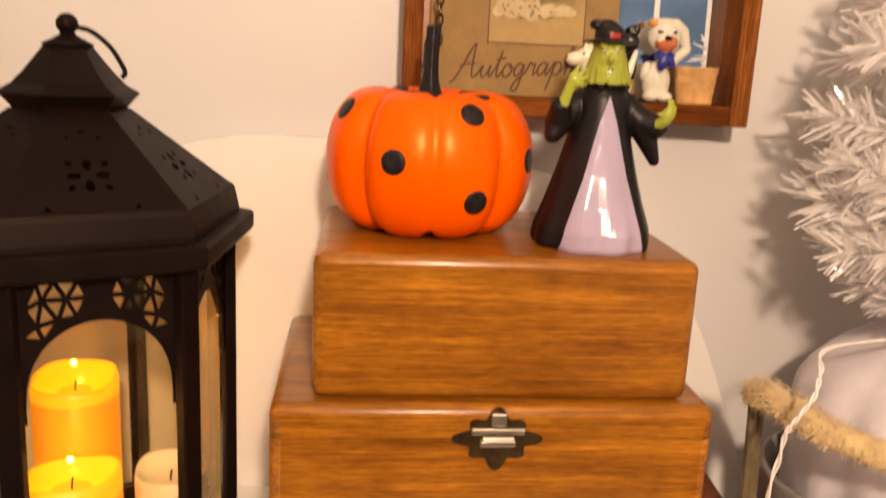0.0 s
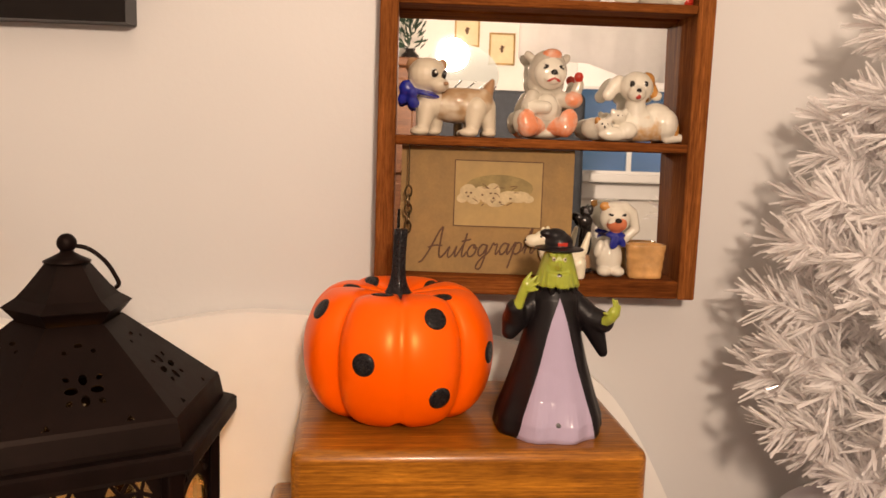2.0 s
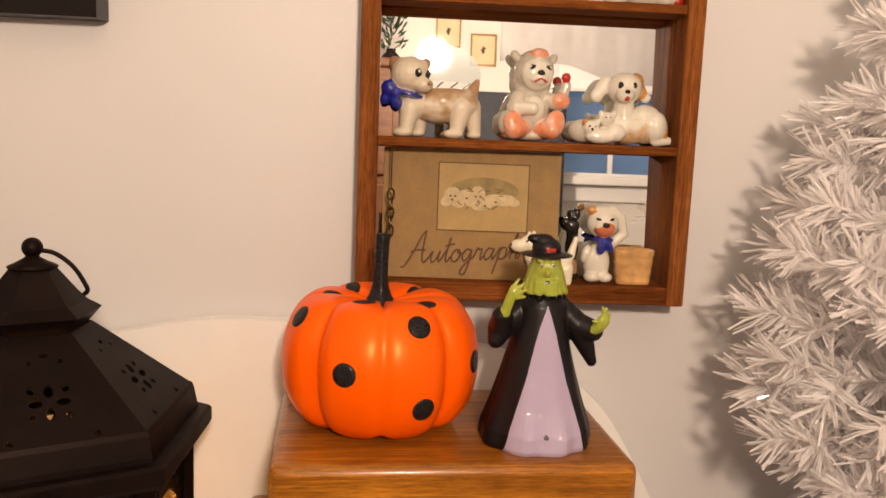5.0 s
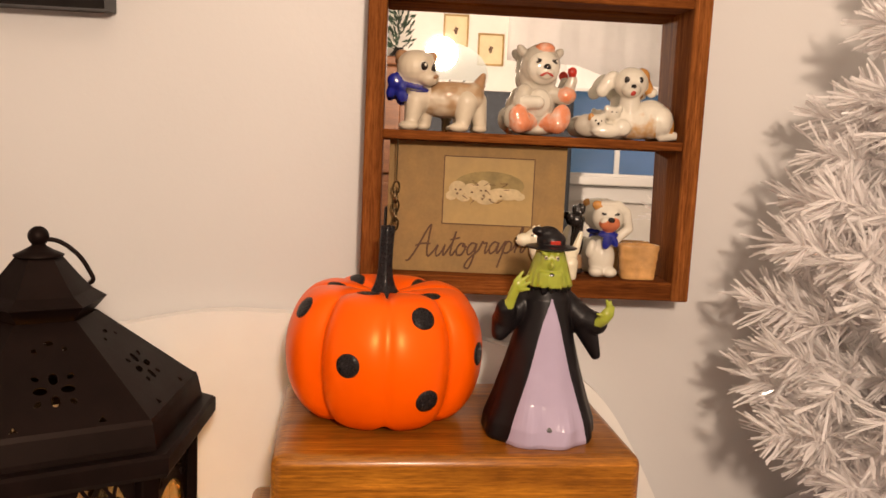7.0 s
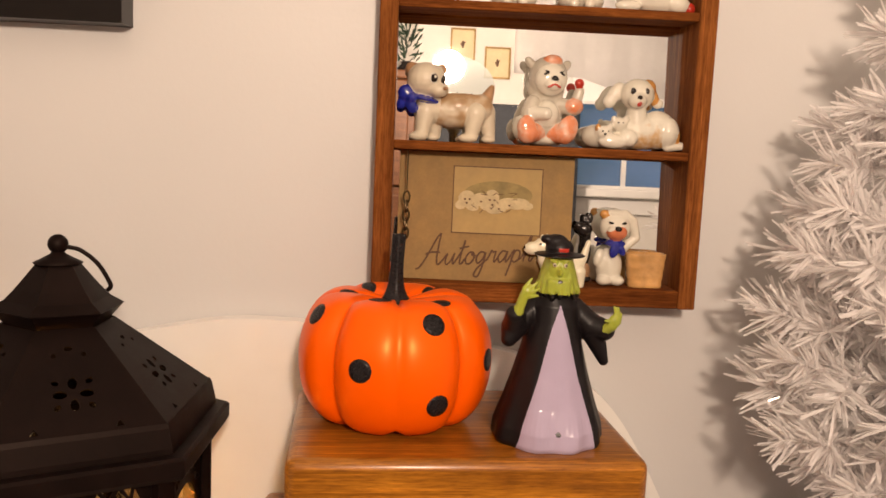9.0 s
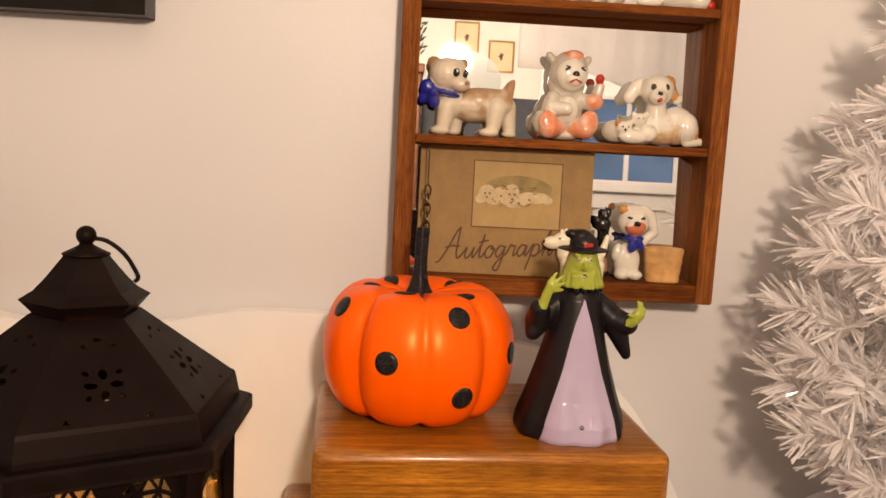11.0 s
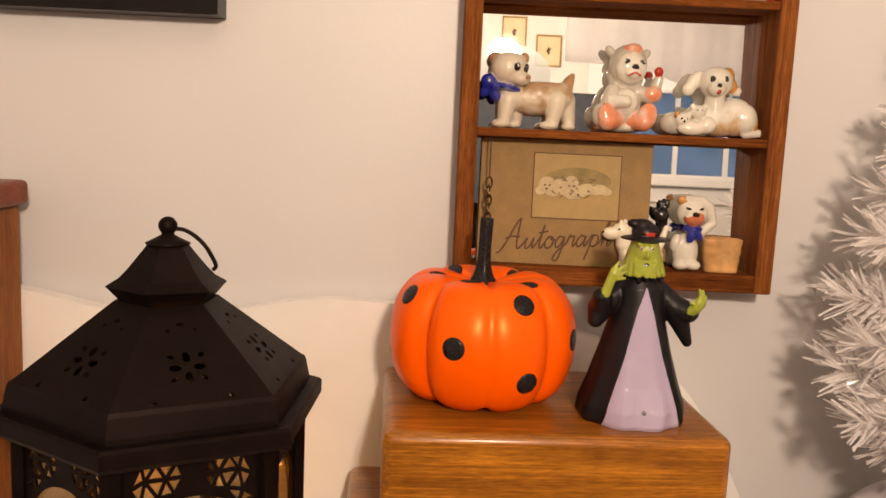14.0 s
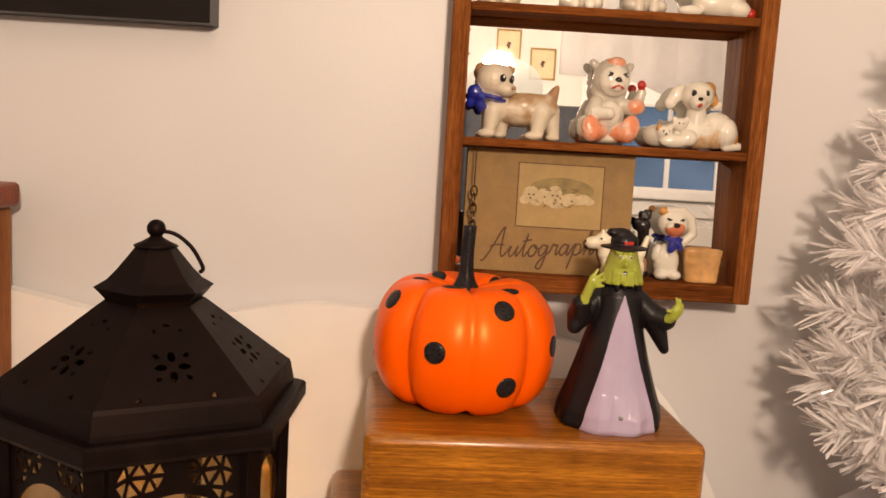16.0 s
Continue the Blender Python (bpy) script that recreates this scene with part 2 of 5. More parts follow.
M_SOFA = plain("charcoal_fabric", (0.045, 0.05, 0.06), 0.9, vary=0.2, grain=260, relief=0.5)
M_PLANT = plain("dark_leaf", (0.03, 0.06, 0.035), 0.5, vary=0.3, grain=60)
M_GILT = plain("gilt_frame", (0.35, 0.22, 0.07), 0.35, 0.5, 0.25, 200)
M_PRINT = plain("aged_print", (0.66, 0.55, 0.34), 0.7, vary=0.08, grain=90)
M_CANDLE = glow("lit_candle_wax", (1.0, 0.30, 0.008), 0.62, (0.55, 0.23, 0.03))
M_CANDLEHOT = glow("lit_candle_rim", (1.0, 0.38, 0.010), 1.05, (0.6, 0.26, 0.03))
M_WAX = plain("ivory_wax", (0.74, 0.66, 0.50), 0.35, vary=0.05, grain=40, trans=0.3)


def opal_glass():
    """Thin white glass that lets half of its bulb's light through."""
    m, n, l, p = nodes_of("opal_glass")
    n.remove(p)
    # The bulb's glow on the glass is put in as emission, stronger towards the top.
    lit = n.new("ShaderNodeEmission")
    lit.inputs["Color"].default_value = (1.0, 0.83, 0.62, 1)
    at, level = n.new("ShaderNodeSeparateXYZ"), n.new("ShaderNodeMapRange")
    l.new(n.new("ShaderNodeTexCoord").outputs["Object"], at.inputs[0])
    for key, v in (("From Min", 1.43), ("From Max", 1.52), ("To Min", 0.72), ("To Max", 1.35)):
        level.inputs[key].default_value = v
    level.interpolation_type = "SMOOTHSTEP"
    l.new(at.outputs["Z"], level.inputs["Value"])
    l.new(level.outputs["Result"], lit.inputs["Strength"])
    clear, blend = n.new("ShaderNodeBsdfTransparent"), n.new("ShaderNodeMixShader")
    blend.inputs["Fac"].default_value = 0.5
    l.new(clear.outputs[0], blend.inputs[1])
    l.new(lit.outputs[0], blend.inputs[2])
    l.new(blend.outputs[0], n["Material Output"].inputs["Surface"])
    return m


M_SHADE = opal_glass()


# ---------------------------------------------------------------- building helpers
def finish(bm, name, mats, smooth=False):
    me = bpy.data.meshes.new(name)
    bmesh.ops.recalc_face_normals(bm, faces=bm.faces)
    bm.to_mesh(me)
    bm.free()
    for m in mats if isinstance(mats, (list, tuple)) else [mats]:
        me.materials.append(m)
    if smooth:
        me.polygons.foreach_set("use_smooth", [True] * len(me.polygons))
    return me


def part(name, bm, material, parent, label="", smooth=False, at=None):
    ob = new(name, finish(bm, name, material, smooth))
    if parent:
        ob.parent = parent
    if at:
        ob.matrix_basis = at
    if label:
        ob["label"] = label
    return ob


def thing(name, label, category, m=None, group="", kind=""):
    ob = new(name)
    ob.empty_display_size = 0.02
    if m:
        ob.matrix_basis = m
    return tagged(ob, label, category, group, kind)


def box(x0, x1, y0, y1, z0, z1, bevel=0.0, seg=2, bm=None):
    bm = bm or bmesh.new()
    made = bmesh.ops.create_cube(bm, size=1)["verts"]
    for v in made:
        v.co = Vector(((x0 + x1) / 2 + v.co.x * (x1 - x0), (y0 + y1) / 2 + v.co.y * (y1 - y0), (z0 + z1) / 2 + v.co.z * (z1 - z0)))
    if bevel:
        edges = list({e for v in made for e in v.link_edges})
        bmesh.ops.bevel(bm, geom=edges, offset=bevel, segments=seg, profile=0.5, affect="EDGES")
    return bm


def ball(c, r, u=20, v=12, bm=None, turn=None):
    """An ellipsoid about c with half axes r."""
    bm = bm or bmesh.new()
    m = Matrix.Translation(c) @ (turn.to_4x4() if turn else Matrix()) @ Matrix.Diagonal((*(r if isinstance(r, (tuple, list)) else (r, r, r)), 1))
    bmesh.ops.create_uvsphere(bm, u_segments=u, v_segments=v, radius=1, matrix=m)
    return bm


def loft(rings, closed=True, cap=True, bm=None):
    """Skin over rings of equally many points."""
    bm = bm or bmesh.new()
    rows = [[bm.verts.new(p) for p in ring] for ring in rings]
    n = len(rows[0])
    for a, b in zip(rows, rows[1:]):
        for i in range(n if closed else n - 1):
            j = (i + 1) % n
            bm.faces.new((a[i], a[j], b[j], b[i]))
    if cap:
        bm.faces.new(rows[0][::-1])
        bm.faces.new(rows[-1])
    return bm


def ring(c, rx, ry, z, n=32, phase=0.0):
    return [(c[0] + rx * math.cos(phase + math.tau * i / n), c[1] + ry * math.sin(phase + math.tau * i / n), z) for i in range(n)]


def lathe(profile, n=32, c=(0, 0), bm=None, phase=0.0):
    return loft([ring(c, max(r, 1e-4), max(r, 1e-4), z, n, phase) for r, z in profile], bm=bm)


def tube(points, r, n=8, bm=None, taper=None):
    """A round rod along points."""
    pts = [Vector(p) for p in points]
    rings, side = [], None
    for i, p in enumerate(pts):
        d = (pts[min(i + 1, len(pts) - 1)] - pts[max(i - 1, 0)]).normalized()
        side = (side - d * side.dot(d)).normalized() if side else d.orthogonal().normalized()
        up = d.cross(side)
        rr = r * (taper[i] if taper else 1)
        rings.append([p + rr * (side * math.cos(math.tau * k / n) + up * math.sin(math.tau * k / n)) for k in range(n)])
    return loft(rings, bm=bm)


def smooth_path(points, steps=8):
    """A smooth line through points."""
    p = [Vector(q) for q in points]
    p = [2 * p[0] - p[1], *p, 2 * p[-1] - p[-2]]
    out = []
    for a, b, c, d in zip(p, p[1:], p[2:], p[3:]):
        for k in range(steps):
            t = k / steps
            out.append(0.5 * (2 * b + (c - a) * t + (2 * a - 5 * b + 4 * c - d) * t * t + (3 * b - a - 3 * c + d) * t ** 3))
    out.append(p[-2])
    return out


def inside(p, poly):
    hit, j = False, len(poly) - 1
    for i in range(len(poly)):
        (xi, yi), (xj, yj) = poly[i], poly[j]
        if (yi > p[1]) != (yj > p[1]) and p[0] < (xj - xi) * (p[1] - yi) / (yj - yi) + xi:
            hit = not hit
        j = i
    return hit


def plate(outer, holes, thick, place=lambda u, v, w: (u, w, v), bm=None):
    """A sheet with holes cut through it; u, v lie in the sheet and w goes through its thickness."""
    from mathutils.geometry import delaunay_2d_cdt
    bm = bm or bmesh.new()
    pts, edges = [], []
    for loop in (outer, *holes):
        k = len(pts)
        pts += [Vector(p) for p in loop]
        edges += [(k + i, k + (i + 1) % len(loop)) for i in range(len(loop))]
    flat, _, tris, _, _, _ = delaunay_2d_cdt(pts, edges, [], 0, 1e-7)
    keep = []
    for t in tris:
        c = sum((flat[i] for i in t), Vector((0, 0))) / len(t)
        if inside(c, outer) and not any(inside(c, h) for h in holes):
            keep.append(tuple(t))
    front = [bm.verts.new(place(p.x, p.y, 0)) for p in flat]
    back = [bm.verts.new(place(p.x, p.y, thick)) for p in flat]
    count = {}
    for t in keep:
        bm.faces.new([front[i] for i in t])
        bm.faces.new([back[i] for i in reversed(t)])
        for a, b in zip(t, t[1:] + t[:1]):
            count[(a, b)] = count.get((a, b), 0) + 1
    for a, b in list(count):
        if (b, a) not in count:
            bm.faces.new((front[b], front[a], back[a], back[b]))
    for v in [v for v in bm.verts if not v.link_faces]:
        bm.verts.remove(v)
    return bm


def oval(c, ru, rv, n=10, turn=0.0):
    ct, st = math.cos(turn), math.sin(turn)
    return [(c[0] + ru * math.cos(a) * ct - rv * math.sin(a) * st, c[1] + ru * math.cos(a) * st + rv * math.sin(a) * ct) for a in [math.tau * k / n for k in range(n)]]


UNIT = [(0, 0, -1)] + [(math.cos(b) * math.cos(a), math.cos(b) * math.sin(a), math.sin(b)) for b in [math.pi * (j / 10 - .5) for j in range(1, 10)] for a in [math.tau * i / 18 for i in range(18)]] + [(0, 0, 1)]
UNIT_FACES = [(0, 1 + (i + 1) % 18, 1 + i) for i in range(18)] + [(1 + 18 * j + i, 1 + 18 * j + (i + 1) % 18, 19 + 18 * j + (i + 1) % 18, 19 + 18 * j + i) for j in range(8) for i in range(18)] + [(145 + i, 145 + (i + 1) % 18, 163) for i in range(18)]


def figurine(name, blobs, label, category, place, voxel=0.0011, extra=None, paint=None, group=""):
    """A small glazed figure in one mesh. blobs: (centre, half axes, material, turn about y in degrees) or
    ("limb", a, ra, b, rb, material); they melt into one skin, each patch in the colour of the blob nearest to it."""
    mats, shapes = [], []
    for b in blobs:
        if b[0] == "limb":
            _, a, ra, c, rc, m = b
            a, c = Vector(a), Vector(c)
            count = max(4, math.ceil((c - a).length / (0.45 * min(ra, rc))) + 1)
            for k in range(count):
                f = k / (count - 1)
                shapes.append((a.lerp(c, f), Vector((1, 1, 1)) * (ra + (rc - ra) * f), Matrix.Identity(3), m))
        else:
            c, r, m, *turn = b
            r = r if isinstance(r, tuple) else (r, r, r)
            t = Euler((0, radians(turn[0] if turn else 0), radians(turn[1] if len(turn) > 1 else 0))).to_matrix()
            shapes.append((Vector(c), Vector(r), t, m))
    unit, verts, faces = np.array(UNIT), [], []
    for c, r, t, _ in shapes:
        k = len(verts)
        verts += ((unit * np.array(r)) @ np.array(t).T + np.array(c)).tolist()
        faces += [tuple(i + k for i in f) for f in UNIT_FACES]
    solid = bpy.data.meshes.new("shaping")
    solid.from_pydata(verts, [], faces)
    bm = bmesh.new()
    bm.from_mesh(solid)
    if extra:
        extra(bm)
    for *_, m in shapes:
        if m not in mats:
            mats.append(m)
    raw = new("shaping", finish(bm, "shaping", mats))
    mod = raw.modifiers.new("melt", "REMESH")
    mod.mode, mod.voxel_size = "VOXEL", voxel
    rub = raw.modifiers.new("rub", "SMOOTH")
    rub.iterations, rub.factor = 5, 0.5
    bpy.context.view_layer.update()
    me = bpy.data.meshes.new_from_object(raw.evaluated_get(bpy.context.evaluated_depsgraph_get()))
    bpy.data.objects.remove(raw)
    me.name = name
    me.materials.clear()
    for m in mats:
        me.materials.append(m)
    mid = np.empty(len(me.polygons) * 3)
    me.polygons.foreach_get("center", mid)
    mid = mid.reshape(-1, 3)
    best, index = np.full(len(mid), 1e9), np.zeros(len(mid), int)
    for c, r, t, m in shapes:
        d = (mid - np.array(c)) @ np.array(t) / np.array(r)
        d = (np.linalg.norm(d, axis=1) - 1) * min(r)
        closer = d < best
        best[closer], index[closer] = d[closer], mats.index(m)
    if paint:
        for m, mask in paint(mid):
            if m not in mats:
                mats.append(m)
                me.materials.append(m)
            index[mask] = mats.index(m)
    me.polygons.foreach_set("material_index", index.tolist())
    me.polygons.foreach_set("use_smooth", [True] * len(me.polygons))
    ob = new(name, me)
    ob.matrix_basis = place
    return tagged(ob, label, category, group)


# ---------------------------------------------------------------- the room
WALL = 0.918          # face of the wall behind the things
BACK = -1.546         # face of the wall opposite
EAST, WEST, TOP = 1.75, -1.55, 2.42
TABLE = 0.690
UP = 0.172            # lift of the window, prints and furniture by the far wall


def setting(name, bm, material, label, category, smooth=False):
    return tagged(part(name, bm, material, None, smooth=smooth), label, category, kind="structure")


setting("floor", box(WEST - .1, EAST + .1, BACK - .1, WALL + .1, -0.1, 0), M_FLOOR, "dark wooden floor of the room", "floor")
setting("ceiling", box(WEST - .1, EAST + .1, BACK - .1, WALL + .1, TOP, TOP + .1), M_CEIL, "plain white ceiling of the room", "ceiling")
setting("wall_north", box(WEST - .1, EAST + .1, WALL, WALL + .1, 0, TOP), M_WALL, "pale grey painted wall with slight orange peel texture", "wall")
setting("wall_east", box(EAST, EAST + .1, BACK, WALL, 0, TOP), M_WALL, "plain pale grey side wall of the room", "wall")
setting("wall_west", box(WEST - .1, WEST, BACK, WALL, 0, TOP), M_WALL, "plain pale grey side wall of the room", "wall")
W0, W1, Z0, Z1 = 0.70, 1.30, 1.11, 1.95
bm = plate([(WEST, 0), (EAST, 0), (EAST, TOP), (WEST, TOP)], [[(W0, Z0 + UP), (W1, Z0 + UP), (W1, Z1 + UP), (W0, Z1 + UP)]], -0.1, lambda u, v, w: (u, BACK + w, v))
setting("wall_south", bm, M_BACKWALL, "cream wall with a window, seen in the mirror", "wall")
setting("baseboard", box(WEST, EAST, WALL - 0.015, WALL - 0.001, 0.0, 0.11, 0.004), M_TRIM, "white skirting board along the grey wall", "baseboard")

window = thing("window_1", "white sash window with blue dusk outside its panes", "window", pose(0, 0, UP), kind="structure")
part("window_frame", plate([(W0 - .05, Z0 - .0), (W1 + .05, Z0), (W1 + .05, Z1 + .06), (W0 - .05, Z1 + .06)],
     [[(W0 + .012, Z0 + .012), (W1 - .012, Z0 + .012), (W1 - .012, Z1 - .012), (W0 + .012, Z1 - .012)]], 0.02, lambda u, v, w: (u, BACK + 0.001 + w, v)), M_TRIM, window)
for x in (0.935, 1.14):
    part("glazing_bar", box(x - .009, x + .009, BACK - .05, BACK - .03, Z0, Z1, 0.002), M_TRIM, window)
for z in (1.46,):
    part("glazing_bar", box(W0, W1, BACK - .029, BACK - .012, z - .007, z + .007, 0.002), M_TRIM, window)
xs = (W0, 0.926, 1.131, W1)
for a, b in zip(xs, xs[1:]):
    pane = part("pane", box(a, b, BACK - .06, BACK - .056, Z0, Z1), M_PANE, window)
    pane.visible_shadow = False
part("window_sill", box(W0 - .25, W1 + .2, BACK + .001, BACK + .06, Z0 - .035, Z0 - .001, 0.006), M_TRIM, window)
part("apron", box(W0 - .22, W1 + .17, BACK + .001, BACK + .02, Z0 - .10, Z0 - .036, 0.004), M_TRIM, window)

blind = thing("roller_blind", "white roller blind drawn halfway down the window", "blind", pose(0, 0, UP))
part("fabric", box(W0 - .03, W1 + .03, BACK + .024, BACK + .027, 1.447, 2.08), M_CURTAIN, blind)
part("hem_bar", box(W0 - .03, W1 + .03, BACK + .022, BACK + .030, 1.437, 1.449, 0.002), M_TRIM, blind)

# Curtain with soft folds, swept up to one side.
curtain = thing("curtain", "sheer white curtain with soft folds over the window", "curtain", pose(0, 0, UP))
rows = []
for i in range(60):
    x = 0.46 + 0.94 * i / 59
    hem = float(np.interp(x, [0.46, 0.73, 0.90, 1.40], [1.535, 1.530, 1.470, 1.455]))
    y = BACK + 0.07 + 0.0045 * math.sin(i * 0.62) + 0.002 * math.sin(i * 1.7)
    rows.append([(x, y, hem + (2.12 - hem) * k / 6) for k in range(7)])
bm = loft(rows, closed=False, cap=False)
bmesh.ops.solidify(bm, geom=bm.faces[:], thickness=0.002)
part("drape", bm, M_CURTAIN, curtain, smooth=True)
part("curtain_rod", tube([(0.5, BACK + .08, 2.13), (1.5, BACK + .08, 2.13)], 0.008), M_BRASS, curtain)
setting("trim", box(0.56, 0.70, BACK + 0.0225, BACK + 0.03, 1.111 + UP, 2.05 + UP, 0.003), M_TRIM, "white window casing on the cream wall", "trim")


def framed_print(x0, x1, z0, z1, label):
    f = thing("framed_print", label, "picture frame", pose(0, 0, UP), group="small prints on the cream wall")
    part("frame", plate([(x0, z0), (x1, z0), (x1, z1), (x0, z1)], [[(x0 + .006, z0 + .006), (x1 - .006, z0 + .006), (x1 - .006, z1 - .006), (x0 + .006, z1 - .006)]], 0.012,
         lambda u, v, w: (u, BACK + 0.001 + w, v)), M_GILT, f)
    part("print", box(x0 + .006, x1 - .006, BACK + .002, BACK + .007, z0 + .006, z1 - .006), M_PRINT, f)
    cx, cz = (x0 + x1) / 2, (z0 + z1) / 2
    bm = plate(oval((cx, cz), 0.006, 0.015, 12), [], 0.0006, lambda u, v, w: (u, BACK + .0072 + w, v))
    plate(oval((cx, cz + .004), 0.012, 0.004, 12, 0.5), [], 0.0006, lambda u, v, w: (u, BACK + .0082 + w, v), bm)
    part("drawing", bm, M_INK, f)


framed_print(0.216, 0.313, 1.585, 1.708, "small gilt framed botanical print hung above the lamp")
framed_print(0.352, 0.453, 1.520, 1.642, "small gilt framed botanical print hung beside the lamp")

# Charcoal settee below the prints.
sofa = thing("settee", "charcoal upholstered settee against the cream wall", "sofa", pose(0, 0, UP - 0.027))
part("backrest", box(0.10, 0.712, BACK + .05, BACK + .17, 0.42, 1.435, 0.03, 4), M_SOFA, sofa, smooth=True)
part("seat", box(0.10, 0.712, BACK + .171, BACK + .62, 0.16, 0.46, 0.03, 4), M_SOFA, sofa, smooth=True)
for x in (0.14, 0.67):
    for y in (BACK + .1, BACK + .58):
        part("leg", lathe([(0.014, 0.027 - UP), (0.02, 0.165)], 12, (x, y)), M_DESK, sofa)

# Pine chest with a vase of greenery.
chest = thing("chest_of_drawers", "brown pine chest standing against the cream wall", "chest of drawers", pose(0, 0, UP - 0.09))
part("body", box(-0.62, 0.085, BACK + .03, BACK + .45, 0.06, 1.53, 0.006), M_CHEST, chest)
part("top", box(-0.64, 0.095, BACK + .02, BACK + .47, 1.5305, 1.56, 0.006), M_CHEST, chest)
part("plinth", box(-0.60, 0.075, BACK + .05, BACK + .43, 0.09 - UP, 0.06), M_CHEST, chest)
for k in range(4):
    d = part("drawer", box(-0.59, 0.06, BACK + .4505, BACK + .465, 0.12 + .35 * k, 0.44 + .35 * k, 0.005), M_CHEST, chest)
    part("knob", ball((-0.265, BACK + .48, 0.28 + .35 * k), 0.018), M_BRONZE, d)
vase = thing("vase_with_greenery", "dark round vase with green sprigs on the chest", "vase", pose(0.045, BACK + .20, 1.47 + UP))
part("vase", lathe([(0.02, 0), (0.036, .02), (0.032, .045), (0.016, .06), (0.020, .068)], 20), M_BLACKGLOSS, vase, smooth=True)
bm = bmesh.new()
rng = random.Random(5)
for k in range(90):
    a, up = rng.uniform(0, math.tau), rng.uniform(0.2, 1.3)
    p = Vector((0.045 * rng.random() * math.cos(a), 0.045 * rng.random() * math.sin(a), 0.066 + rng.random() * 0.12))
    d = Vector((math.cos(a) * math.cos(up), math.sin(a) * math.cos(up), math.sin(up))) * rng.uniform(.025, .05)
    s = d.orthogonal().normalized() * 0.006
    v = [bm.verts.new(q) for q in (p, p + d * .5 + s, p + d, p + d * .5 - s)]
    bm.faces.new(v)
part("leaves", bm, M_PLANT, vase)

# Lamp with an opal dome.
lamp = thing("floor_lamp", "lit lamp with a white opal glass dome and metal gallery", "lamp", pose(LX, LY, LIFT))
part("base", lathe([(0.13, -LIFT), (0.13, .015 - LIFT), (0.03, .035 - LIFT), (0.014, .06)], 32), M_BRONZE, lamp, smooth=True)
part("pole", lathe([(0.012, .058), (0.012, 1.31), (0.026, 1.33), (0.012, 1.35), (0.012, 1.385)], 16), M_BRONZE, lamp, smooth=True)
dome = [(0.100 + .006 * math.sin(k * .55), 1.408 + 0.007 * k) for k in range(4)] + [(0.106 * math.cos(a), 1.432 + 0.084 * math.sin(a)) for a in [radians(6 * k) for k in range(1, 15)]] + [(0.006, 1.5164)]
part("shade", loft([ring((0, 0), r, r, z, 40) for r, z in dome], cap=False), M_SHADE, lamp, smooth=True)
gal = bmesh.new()
for k in range(16):
    a = math.tau * k / 16
    tube(smooth_path([(0.05 * math.cos(a), 0.05 * math.sin(a), 1.386), (0.085 * math.cos(a + .2), 0.085 * math.sin(a + .2), 1.390), (0.100 * math.cos(a), 0.100 * math.sin(a), 1.408)], 4), 0.0020, 6, gal)
lathe([(0.015, 1.382), (0.06, 1.384), (0.06, 1.387), (0.015, 1.389)], 32, bm=gal)
part("gallery", gal, M_IRON, lamp, smooth=True)

# ---------------------------------------------------------------- dresser with a scalloped white back
dresser = thing("dresser", "white painted dresser with a scalloped white backboard", "dresser")
part("top", box(-0.80, 0.335, 0.46, 0.886, TABLE - .025, TABLE, 0.005), M_BOARD, dresser)
part("body", box(-0.78, 0.315, 0.49, 0.880, 0.10, TABLE - .0255, 0.004), M_BOARD, dresser)
for x in (-0.75, 0.285):
    for y in (0.52, 0.85):
        part("leg", lathe([(0.016, 0), (0.024, .10)], 16, (x, y)), M_BOARD, dresser)
for k in range(3):
    d = part("drawer", box(-0.75, 0.285, 0.474, 0.4895, 0.13 + .19 * k, 0.30 + .19 * k, 0.004), M_BOARD, dresser)
    for x in (-0.5, 0.03):
        part("knob", ball((x, 0.46, 0.215 + .19 * k), 0.015), M_BRASS, d)


def scallop(x):
    """Height of the backboard's waved top edge."""
    if x <= -0.11:
        return 1.0610 + 0.0140 * math.cos((x + 0.11) / 0.199 * math.pi)
    return None


edge = [(-0.80 + 0.69 * k / 60, scallop(-0.80 + 0.69 * k / 60)) for k in range(61)]
edge += [tuple(p) for p in [(q.x, q.z) for q in smooth_path([(-0.11, 0, 1.075), (0.02, 0, 1.070), (0.13, 0, 1.055), (0.22, 0, 1.030), (0.285, 0, 0.985), (0.345, 0, 0.885), (0.385, 0, 0.79), (0.42, 0, 0.70)], 6)][1:]]
outline = [(-0.80, 0.30), (0.42, 0.30)] + edge[::-1]
bm = plate(outline, [], 0.020, lambda u, v, w: (u, 0.889 + w, v))
rim = [e for e in bm.edges if len(e.link_faces) == 2 and e.calc_face_angle() > 1.2]
bmesh.ops.bevel(bm, geom=rim, offset=0.003, segments=2, profile=0.5, affect="EDGES")
part("backboard", bm, M_BOARD, dresser, "white painted board with a wavy top edge")


block = thing("wooden_block", "small reddish wooden block behind the stacked boxes", "wooden block")
part("body", box(0.285, 0.352, 0.775, 0.870, TABLE, 0.747, 0.004), M_DESK, block)

